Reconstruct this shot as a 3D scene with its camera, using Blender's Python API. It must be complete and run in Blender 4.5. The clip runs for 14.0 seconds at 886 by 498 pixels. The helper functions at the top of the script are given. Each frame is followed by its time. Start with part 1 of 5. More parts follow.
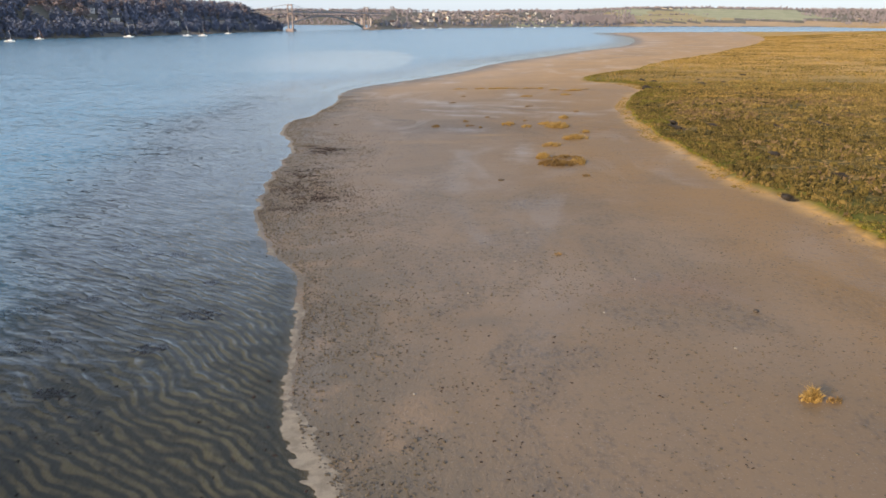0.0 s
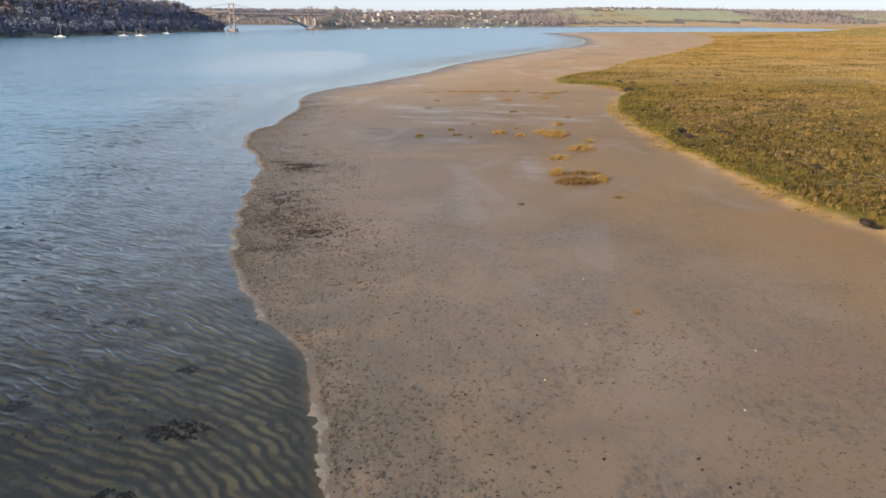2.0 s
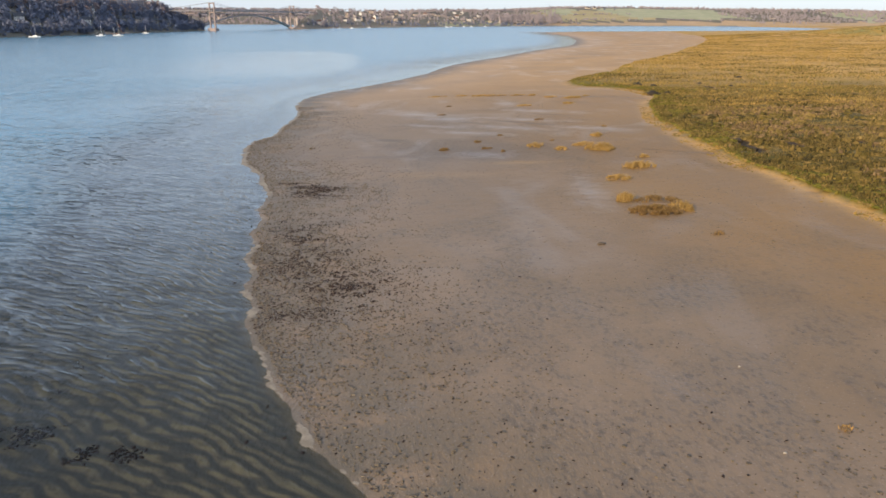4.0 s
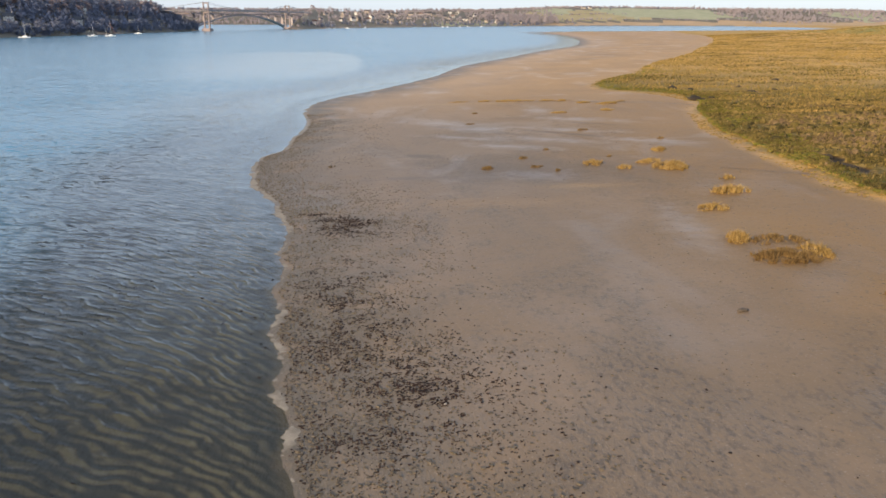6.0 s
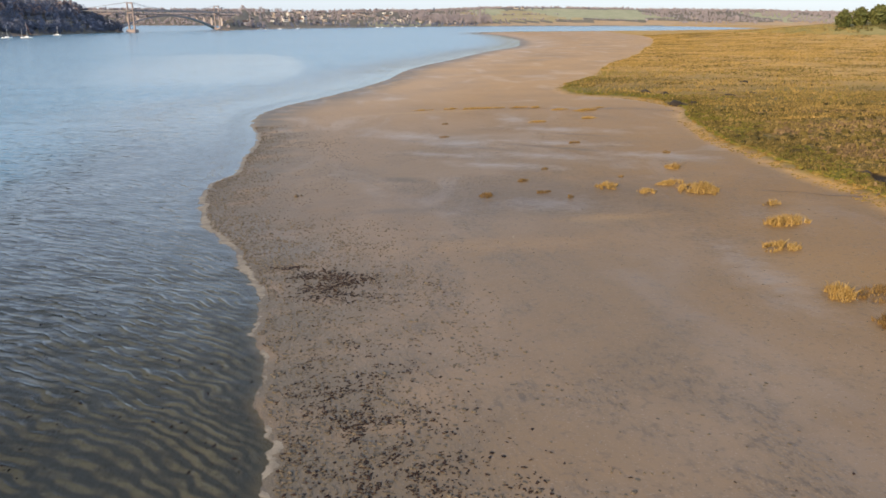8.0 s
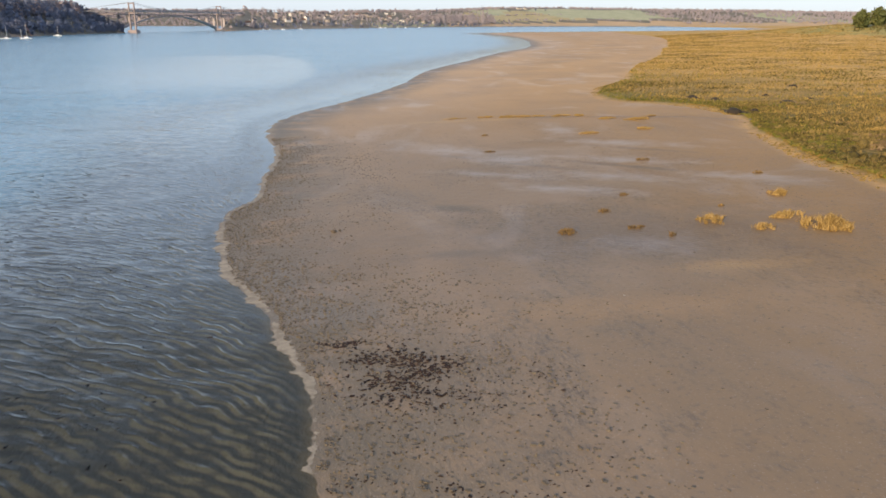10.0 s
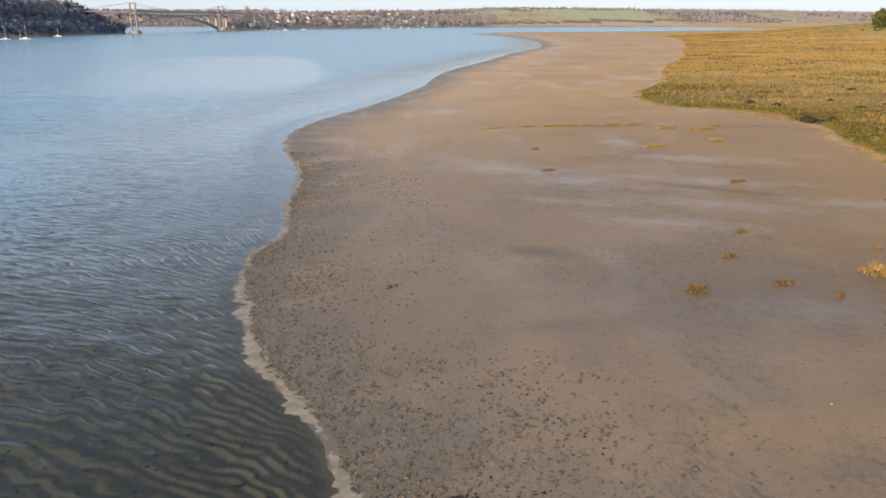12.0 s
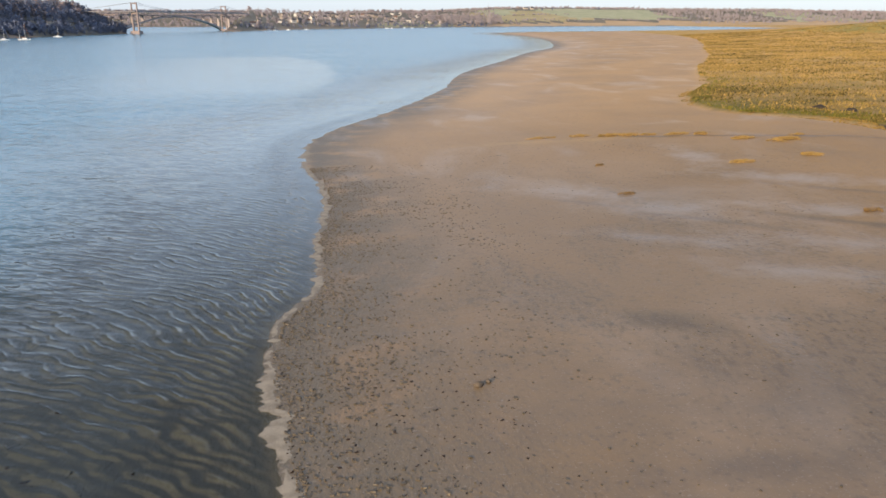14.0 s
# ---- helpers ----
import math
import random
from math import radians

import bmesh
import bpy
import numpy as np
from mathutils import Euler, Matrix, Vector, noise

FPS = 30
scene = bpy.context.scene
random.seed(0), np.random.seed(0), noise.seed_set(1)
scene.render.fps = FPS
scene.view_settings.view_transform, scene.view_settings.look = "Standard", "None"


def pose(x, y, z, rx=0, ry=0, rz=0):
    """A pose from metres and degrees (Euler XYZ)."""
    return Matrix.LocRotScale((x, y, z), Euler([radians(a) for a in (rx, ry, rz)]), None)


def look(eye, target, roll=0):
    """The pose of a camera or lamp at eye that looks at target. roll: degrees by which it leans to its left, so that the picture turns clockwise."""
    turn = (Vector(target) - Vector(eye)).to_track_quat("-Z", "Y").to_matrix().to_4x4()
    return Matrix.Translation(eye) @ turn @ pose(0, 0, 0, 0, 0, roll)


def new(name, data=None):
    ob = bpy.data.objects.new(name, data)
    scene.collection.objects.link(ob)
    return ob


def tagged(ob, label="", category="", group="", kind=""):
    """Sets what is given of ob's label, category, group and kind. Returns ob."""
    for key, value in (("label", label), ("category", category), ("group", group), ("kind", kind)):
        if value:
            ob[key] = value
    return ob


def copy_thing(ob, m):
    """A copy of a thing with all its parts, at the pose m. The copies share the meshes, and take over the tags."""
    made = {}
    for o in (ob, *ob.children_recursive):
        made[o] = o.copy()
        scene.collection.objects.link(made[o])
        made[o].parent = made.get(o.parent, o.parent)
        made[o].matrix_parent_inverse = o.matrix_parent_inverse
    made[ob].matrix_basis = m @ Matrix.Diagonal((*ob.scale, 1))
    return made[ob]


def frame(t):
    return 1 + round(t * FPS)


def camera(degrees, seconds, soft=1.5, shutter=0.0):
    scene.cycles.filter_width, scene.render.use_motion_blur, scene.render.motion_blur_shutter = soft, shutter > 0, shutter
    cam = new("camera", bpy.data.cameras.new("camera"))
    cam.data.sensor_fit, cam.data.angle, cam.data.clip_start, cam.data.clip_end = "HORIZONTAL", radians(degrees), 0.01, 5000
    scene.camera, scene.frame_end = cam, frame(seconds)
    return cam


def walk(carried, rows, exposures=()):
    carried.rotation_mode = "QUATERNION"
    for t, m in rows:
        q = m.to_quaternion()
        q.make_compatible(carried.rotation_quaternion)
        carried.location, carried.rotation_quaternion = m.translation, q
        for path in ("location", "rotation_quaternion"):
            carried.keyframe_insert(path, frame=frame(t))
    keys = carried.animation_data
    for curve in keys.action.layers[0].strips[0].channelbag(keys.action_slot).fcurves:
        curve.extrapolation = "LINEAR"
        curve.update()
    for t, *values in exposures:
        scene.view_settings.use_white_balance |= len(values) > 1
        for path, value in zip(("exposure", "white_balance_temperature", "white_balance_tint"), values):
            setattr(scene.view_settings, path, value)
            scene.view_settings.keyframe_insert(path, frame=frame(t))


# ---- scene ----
cam = camera(61.42, 14.0, soft=1.6)
# seconds, place, and turn (tilt, lean, heading) of the flying camera
PATH = [
    (0, 0.49, 0.64, 21.89, 72.893, -0.245, 0.627),
    (0.5, -1.54, 5.09, 21.69, 72.905, -0.284, -0.451),
    (1, -3.36, 9.11, 21.56, 72.924, -0.287, -1.501),
    (1.5, -5.06, 13.15, 21.42, 72.910, -0.312, -2.484),
    (2, -6.85, 17.69, 21.23, 72.934, -0.328, -3.590),
    (2.5, -8.44, 21.77, 21.12, 72.915, -0.310, -4.557),
    (3, -10.15, 26.42, 21.07, 72.896, -0.303, -5.052),
    (5.5, -16.84, 49.25, 20.48, 72.908, -0.237, -4.948),
    (6, -18.11, 53.95, 20.40, 72.907, -0.230, -5.463),
    (6.5, -19.26, 58.21, 20.31, 72.918, -0.269, -6.541),
    (7, -20.51, 62.76, 20.31, 72.939, -0.285, -8.272),
    (7.5, -21.55, 66.97, 20.33, 72.943, -0.206, -9.863),
    (8, -22.60, 71.68, 20.31, 72.950, -0.160, -10.440),
    (10.5, -26.96, 93.27, 19.88, 72.999, -0.133, -10.314),
    (11, -27.80, 97.95, 19.73, 73.005, -0.123, -10.287),
    (11.5, -28.55, 102.27, 19.56, 73.014, -0.119, -10.293),
    (12, -29.31, 106.92, 19.40, 73.023, -0.101, -10.257),
    (12.5, -29.96, 111.28, 19.22, 73.031, -0.075, -10.242),
    (13, -30.68, 116.00, 19.01, 73.055, -0.074, -10.223),
    (13.5, -31.33, 120.27, 18.82, 73.035, -0.014, -10.202),
    (14, -32.02, 124.79, 18.65, 73.027, 0.022, -10.126),
]
walk(cam, [(r[0], pose(*r[1:])) for r in PATH])

# ---- light: low winter sun behind the flight, thin bright sky ----
SUN_AZ, SUN_EL = radians(226), radians(17)
world = bpy.data.worlds.new("sky")
scene.world = world
world.use_nodes = True
wt = world.node_tree
sky = wt.nodes.new("ShaderNodeTexSky")
sky.sky_type, sky.sun_disc = "NISHITA", False
sky.sun_elevation, sky.sun_rotation = SUN_EL, SUN_AZ
sky.air_density, sky.dust_density, sky.ozone_density = 1.0, 0.6, 2.0
veil = wt.nodes.new("ShaderNodeMix")  # thin high cloud over the clear sky
veil.data_type = "RGBA"
veil.inputs[0].default_value = 0.70
veil.inputs[7].default_value = (3.5, 4.1, 5.25, 1)
wt.links.new(sky.outputs[0], veil.inputs[6])
wt.links.new(veil.outputs[2], wt.nodes["Background"].inputs[0])
wt.nodes["Background"].inputs[1].default_value = 0.15
sun_data = bpy.data.lights.new("sun", "SUN")
sun_data.energy, sun_data.angle, sun_data.color = 5.0, radians(0.8), (1.0, 0.76, 0.50)
sun = new("sun", sun_data)
sx, sy = math.sin(SUN_AZ) * math.cos(SUN_EL), math.cos(SUN_AZ) * math.cos(SUN_EL)
sun.matrix_world = look((sx * 50, sy * 50, math.sin(SUN_EL) * 50), (0, 0, 0))
scene.view_settings.exposure = 0.42


# ---- node helpers ----
class Mat:
    """A material and short ways to add nodes to it."""

    def __init__(self, name, rough=0.8, spec=0.3):
        self.m = bpy.data.materials.new(name)
        self.m.use_nodes = True
        self.t = self.m.node_tree
        self.b = self.t.nodes["Principled BSDF"]
        self.b.inputs["Roughness"].default_value = rough
        self.b.inputs["Specular IOR Level"].default_value = spec

    def n(self, kind):
        return self.t.nodes.new("ShaderNode" + kind)

    def put(self, value, socket):
        if isinstance(value, bpy.types.NodeSocket):
            self.t.links.new(value, socket)
        elif isinstance(value, tuple) and len(value) == 3 and socket.type == "RGBA":
            socket.default_value = (*value, 1)
        else:
            socket.default_value = value

    def where(self, scale=(1, 1, 1), turn=0.0):
        g = self.n("NewGeometry")
        mp = self.n("Mapping")
        mp.inputs["Scale"].default_value = scale
        mp.inputs["Rotation"].default_value = (0, 0, turn)
        self.t.links.new(g.outputs["Position"], mp.inputs["Vector"])
        return mp.outputs[0]

    def drawn(self, long, across, degrees):
        """Coordinates in which a pattern is drawn out: so many metres long, lying at that angle to the x axis."""
        g = self.n("NewGeometry")
        mp = self.n("Mapping")
        mp.vector_type = "TEXTURE"
        mp.inputs["Scale"].default_value = (long, across, 1)
        mp.inputs["Rotation"].default_value = (0, 0, radians(degrees))
        self.t.links.new(g.outputs["Position"], mp.inputs["Vector"])
        return mp.outputs[0]

    def noise(self, scale, detail=4.0, rough=0.55, at=None, warp=0.0):
        x = self.n("TexNoise")
        x.inputs["Scale"].default_value, x.inputs["Detail"].default_value = scale, detail
        x.inputs["Roughness"].default_value, x.inputs["Distortion"].default_value = rough, warp
        self.put(at or self.where(), x.inputs["Vector"])
        return x.outputs["Fac"]

    def ramp(self, fac, lo, hi, a=0.0, b=1.0):
        x = self.n("MapRange")
        x.interpolation_type = "SMOOTHSTEP"
        self.put(fac, x.inputs[0])
        for i, v in enumerate((lo, hi, a, b)):
            self.put(v, x.inputs[1 + i])
        return x.outputs[0]

    def mix(self, fac, a, b):
        x = self.n("Mix")
        x.data_type = "RGBA"
        self.put(fac, x.inputs[0])
        self.put(a, x.inputs[6])
        self.put(b, x.inputs[7])
        return x.outputs[2]

    def math(self, op, a, b=0.0):
        x = self.n("Math")
        x.operation = op
        self.put(a, x.inputs[0])
        self.put(b, x.inputs[1])
        return x.outputs[0]

    def attr(self, name):
        x = self.n("Attribute")
        x.attribute_name = name
        return x.outputs["Fac"]

    def bump(self, height, strength, distance, before=None):
        x = self.n("Bump")
        self.put(strength, x.inputs["Strength"])
        x.inputs["Distance"].default_value = distance
        self.put(height, x.inputs["Height"])
        if before:
            self.put(before, x.inputs["Normal"])
        return x.outputs[0]

    def out(self, colour=None, rough=None, normal=None):
        for v, k in ((colour, "Base Color"), (rough, "Roughness"), (normal, "Normal")):
            if v is not None:
                self.put(v, self.b.inputs[k])
        return self.m


def plain(name, colour, rough=0.7, vary=0.25, scale=3.0, metal=0.0):
    """A paint or stone with grain and stains at two scales."""
    k = Mat(name, rough)
    dark = tuple(c * (1 - vary) for c in colour)
    light = tuple(min(0.9, c * (1 + vary * 0.5)) for c in colour)
    c = k.mix(k.ramp(k.noise(scale * 0.15), 0.35, 0.65), dark, colour)
    c = k.mix(k.ramp(k.noise(scale * 3), 0.45, 0.75, 0, 0.6), c, light)
    k.b.inputs["Metallic"].default_value = metal
    return k.out(c, None, k.bump(k.noise(scale * 6), 0.3, 0.02))


def leafy(name, colours, rough=0.75, through_light=0.08, patch=0.0, spec=0.2, crown=0.0):
    """Foliage or stalks: each leaf or clump takes its own shade, and neighbours share a tint where patch is above zero.
    crown: how far the leaves take the shading of the whole crown instead of their own."""
    k = Mat(name, rough, spec)
    g = k.n("NewGeometry").outputs["Random Per Island"]
    if patch:
        tint = k.ramp(k.noise(1.0, 5, 0.65, at=k.drawn(4.5, 1.6, 6)), 0.32, 0.68)
        g = k.math("ADD", k.math("MULTIPLY", g, 1 - patch), k.math("MULTIPLY", tint, patch))
    r = k.n("ValToRGB")
    r.color_ramp.interpolation = "LINEAR"
    while len(r.color_ramp.elements) < len(colours):
        r.color_ramp.elements.new(0.5)
    for i, c in enumerate(colours):
        r.color_ramp.elements[i].position = i / (len(colours) - 1)
        r.color_ramp.elements[i].color = (*c, 1)
    k.put(g, r.inputs[0])
    c = k.mix(k.ramp(k.noise(0.05), 0.35, 0.7, 0, 0.35), r.outputs[0], colours[0])
    k.out(c)
    glow = k.n("BsdfTranslucent")
    k.put(c, glow.inputs["Color"])
    if crown:
        own = k.n("VectorMath")
        own.operation = "MULTIPLY_ADD"
        k.put(k.n("NewGeometry").outputs["Normal"], own.inputs[0])
        own.inputs[1].default_value, own.inputs[2].default_value = (1 - crown,) * 3, (0.1 * crown, -0.55 * crown, 0.8 * crown)
        unit = k.n("VectorMath")
        unit.operation = "NORMALIZE"
        k.put(own.outputs[0], unit.inputs[0])
        k.put(unit.outputs[0], k.b.inputs["Normal"])
    both = k.n("MixShader")
    both.inputs[0].default_value = through_light
    k.put(k.b.outputs[0], both.inputs[1])
    k.put(glow.outputs[0], both.inputs[2])
    k.put(both.outputs[0], k.t.nodes["Material Output"].inputs["Surface"])
    return k.m


# ---- plan ----
# waterline of the near bank, from behind the camera to the tip of the spit
SHORE = [(4, -60), (0, 0), (-2.5, 22), (-5.4, 31), (-8.3, 36.8), (-9.5, 40.6), (-10, 45), (-10.7, 50), (-12.2, 58.8), (-12.9, 63), (-16.4, 69),
         (-19.6, 76.6), (-22.5, 86), (-22.9, 89.5), (-24.1, 94.3), (-24, 97.5), (-25.1, 101), (-24.9, 105), (-25.9, 110), (-25.6, 115), (-26.9, 121),
         (-26.5, 126), (-28.2, 133.5), (-31.2, 144), (-33.4, 149.5), (-34.3, 156.8), (-35.3, 162), (-35.4, 166), (-34.4, 171.8), (-32.6, 176.2),
         (-32.2, 185), (-31.4, 195), (-30.9, 208), (-32.9, 227), (-32.3, 244), (-28.4, 258), (-14.6, 287), (1.5, 326), (26, 408), (58, 480),
         (110, 600), (144, 665), (181, 775), (242, 1058), (266, 1315), (305, 1600), (500, 5000)]
# foot of the salt marsh bank
MARSH = [(47, -60), (44, 20), (41.5, 67), (40.5, 86), (38.3, 95), (37.8, 110), (37.6, 130), (39.4, 163), (44, 188), (51, 208),
         (57, 222), (57, 236), (46, 256), (52, 282), (78, 322), (88, 345), (155, 460), (180, 508), (300, 745), (420, 1100), (900, 5000)]


# bare pans and creek mouths in the marsh: place and radius
PANS = [(50.8, 145, 1.1), (61.6, 143.8, 1.4), (44.6, 150.3, 0.9), (51.5, 96.8, 0.9), (72, 147, 1.2), (47, 118, 0.7), (49.6, 113.3, 1.0), (105, 275, 1.4), (63.4, 252.4, 1.4),
        (66.0, 247, 1.1), (58.5, 226.3, 1.4), (43.4, 143.6, 1.3), (40.4, 87, 0.6), (42, 86.4, 0.45), (61.5, 224, 0.8), (78.3, 238, 1.4), (86.5, 242, 1.0), (82, 252, 0.9)]


def smooth_line(points, y):
    """x of a line through points (rising in y) at the given y, without corners."""
    p = np.array(points, float)
    px, py = p[:, 0], p[:, 1]
    m = np.gradient(px, py)
    i = np.clip(np.searchsorted(py, y) - 1, 0, len(py) - 2)
    h = py[i + 1] - py[i]
    s = np.clip((y - py[i]) / h, 0, 1)
    return ((2 * s**3 - 3 * s**2 + 1) * px[i] + (s**3 - 2 * s**2 + s) * h * m[i]
            + (-2 * s**3 + 3 * s**2) * px[i + 1] + (s**3 - s**2) * h * m[i + 1])


def step(x, a, b):
    s = np.clip((x - a) / (b - a), 0, 1)
    return s * s * (3 - 2 * s)


RNG = np.random.RandomState(7)
LATTICE = RNG.rand(256, 256)


def fuzz(x, y, size, octaves=3):
    """Smooth value noise in -1..1, with features of about that size in metres."""
    total, amp, norm = 0, 1.0, 0
    for o in range(octaves):
        u, v = x / size * 2**o + 17.3 * o, y / size * 2**o + 5.1 * o
        i, j = np.floor(u).astype(int), np.floor(v).astype(int)
        a, b = u - i, v - j
        a, b = a * a * (3 - 2 * a), b * b * (3 - 2 * b)
        q = lambda di, dj: LATTICE[(i + di) % 256, (j + dj) % 256]
        total = total + amp * ((q(0, 0) * (1 - a) + q(1, 0) * a) * (1 - b) + (q(0, 1) * (1 - a) + q(1, 1) * a) * b)
        norm += amp
        amp *= 0.5
    return total / norm * 2 - 1


def shore_x(y):
    """The waterline with its small scallops."""
    y = np.asarray(y, float)
    jag = 0.36 * fuzz(y * 0 + 3.7, y, 3.2, 4) + 0.30 * fuzz(y * 0 + 9.7, y, 0.9, 3)
    return smooth_line(SHORE, y) + jag * np.clip(0.6 + y / 250, 0.6, 4)


def marsh_x(y):
    y = np.asarray(y, float)
    return smooth_line(MARSH, y) + (0.8 * fuzz(y * 0 + 1.7, y, 7.0, 3)) * np.clip(0.7 + y / 200, 0.7, 5)


def shore_distance(x, y):
    """Metres inland from the near waterline; below zero in the water."""
    lean = (smooth_line(SHORE, y + 4) - smooth_line(SHORE, y - 4)) / 8
    d = (x - shore_x(y)) / np.sqrt(1 + lean**2)
    bank = np.interp(x, [250, 380, 553, 718, 933, 1217, 1400, 1500, 3400, 5000], [1330, 1480, 1554, 1629, 1769, 2010, 2400, 3500, 3600, 3700])
    return np.minimum(d, (bank - y) * 0.5)


def headland_distance(x, y):
    edge = np.interp(y, [500, 700, 806, 956, 1114, 1263, 1440, 1475, 1600], [-560, -490, -462, -404, -368, -346, -310, -318, -410])
    return np.minimum(edge + 5 * fuzz(x, y, 25, 2) - x, (1610 - y) * 0.8)


def north_distance(x, y):
    bank = np.interp(x, [-4000, -260, -215, -178, -100, 2, 169, 449, 1000, 2000, 4000],
                     [3000, 2950, 2300, 1600, 1880, 2050, 2260, 2650, 3000, 3150, 3300])
    return (y - bank + 20 * fuzz(x, y, 90, 2)) * 0.8


def swell(x, y, d):
    """Phase of the small waves that bend round to the bank as they run in; the sand ripples lie under them."""
    warp = 0.55 * fuzz(x, y, 1.5, 2) + 1.2 * fuzz(x + 50, y, 8.0, 2)
    return (0.50 * x + 0.87 * y + 5.5 * np.exp(np.clip(d, -60, 2) / 7) + warp) / 0.98


RIPPLE = [0, 0]  # phase of the ripples and depth of the pans at the last places asked for


def land(x, y):
    """Height of the ground and how much of it is marsh."""
    d = shore_distance(x, y)
    flat = np.where(d > 0, 0.0326 * np.minimum(d, 60) + 1.4 * (1 - np.exp(-np.maximum(d - 60, 0) / 45)), (0.022 + 0.05 * step(y, 165, 300)) * np.maximum(d, -15) + 0.062 * np.minimum(d + 15, 0))
    flat = np.maximum(flat, -2.5)
    near = np.exp(-np.maximum(y - 230, 0) / 120)
    flat = flat + near * (0.05 * fuzz(x, y, 9, 3) + 0.025 * fuzz(x, y, 0.9, 2)) * step(d, 0.3, 3)
    # sand ripples under the shallow water
    ph = swell(x, y, d)
    crest = (0.5 + 0.5 * np.cos(2 * np.pi * ph)) * (0.75 + 0.45 * fuzz(x, y, 1.4, 2))
    flat = flat + near * 0.03 * (crest - 0.4) * step(-d, 0.2, 2.5) * (0.6 + 0.4 * fuzz(x, y, 6, 2))
    # marsh platform with its eroded step
    e = (x - marsh_x(y)) / np.sqrt(1 + ((smooth_line(MARSH, y + 4) - smooth_line(MARSH, y - 4)) / 8) ** 2)
    e = np.minimum(e, d - 30)
    marsh = step(e, -0.3, 0.5)
    flat = flat + step(e, -0.1, 0.35) * 0.42 + step(e, 0, 3) * near * (0.10 * fuzz(x, y, 1.6, 3) + 0.08 * fuzz(x, y, 5, 2))
    # dark pans and the little creek in the marsh
    pan, rag = 0 * x, 0.5 * fuzz(x, y, 1.6, 2)
    for px, py, pr in PANS:
        pit = np.exp(-(((x - px) / pr) ** 2 + ((y - py) / (pr * 3.4)) ** 2 + rag) ** 2)
        flat, marsh, pan = flat - 0.9 * pit, marsh * (1 - pit), np.maximum(pan, pit)
    RIPPLE[0], RIPPLE[1] = ph, pan
    # knoll with the pine copse
    flat = flat + 20 * np.exp(-((x - 610) / 190) ** 2 - ((y - 740) / 170) ** 2) * step(d, 50, 200)
    h = headland_distance(x, y)
    n = north_distance(x, y)
    hill = 4 * step(h, 0, 12) + 34 * step(h, 6, 95) * (1 + 0.15 * fuzz(x, y, 120, 2)) - 0.4 * (h < 0)
    top = np.interp(x, [-4000, -260, -150, 200, 500, 900, 1500, 1900, 2600, 4000], [56, 56, 42, 48, 56, 76, 80, 72, 68, 60])
    far = 2.5 * step(n, 0, 12) + top * (0.36 * step(n, 30, 210) + 0.64 * step(n, 120, 640)) * (1 + 0.10 * fuzz(x, y, 420, 3))
    z = np.where(h > 0, hill, np.where(n > 0, np.maximum(far, 0.4), flat))
    return z, marsh, d, e, h, n


def ground_z(x, y):
    return float(land(np.array([float(x)]), np.array([float(y)]))[0][0])


def graded(start, stop, first, growth):
    out = [start]
    s = first
    while out[-1] < stop:
        out.append(out[-1] + s)
        s *= growth
    return out


def sheet(name, ys, ds, height, fields, materials, pick=None):
    """A ground-like sheet whose columns follow the waterline."""
    ys, ds = np.array(ys), np.array(ds)
    wide = np.maximum(1, ys / 230)
    x = shore_x(np.minimum(ys, 1300))[:, None] + ds[None, :] * wide[:, None]
    y = np.repeat(ys[:, None], len(ds), 1)
    x, y = x.ravel(), y.ravel()
    z, extra = height(x, y)
    r, c = len(ys), len(ds)
    a = (np.arange(r - 1)[:, None] * c + np.arange(c - 1)[None, :]).ravel()
    quads = np.stack([a, a + 1, a + c + 1, a + c], 1)
    me = bpy.data.meshes.new(name)
    me.vertices.add(r * c)
    me.vertices.foreach_set("co", np.stack([x, y, z], 1).ravel())
    me.loops.add(len(quads) * 4)
    me.loops.foreach_set("vertex_index", quads.ravel())
    me.polygons.add(len(quads))
    me.polygons.foreach_set("loop_start", np.arange(len(quads)) * 4)
    me.polygons.foreach_set("use_smooth", np.ones(len(quads), bool))
    for m in materials:
        me.materials.append(m)
    if pick is not None:
        me.polygons.foreach_set("material_index", pick(x, y, z)[a].astype(np.int32))
    me.update(calc_edges=True)
    for key in fields:
        at = me.attributes.new(key, "FLOAT", "POINT")
        at.data.foreach_set("value", extra[key].astype(np.float32))
    return new(name, me)


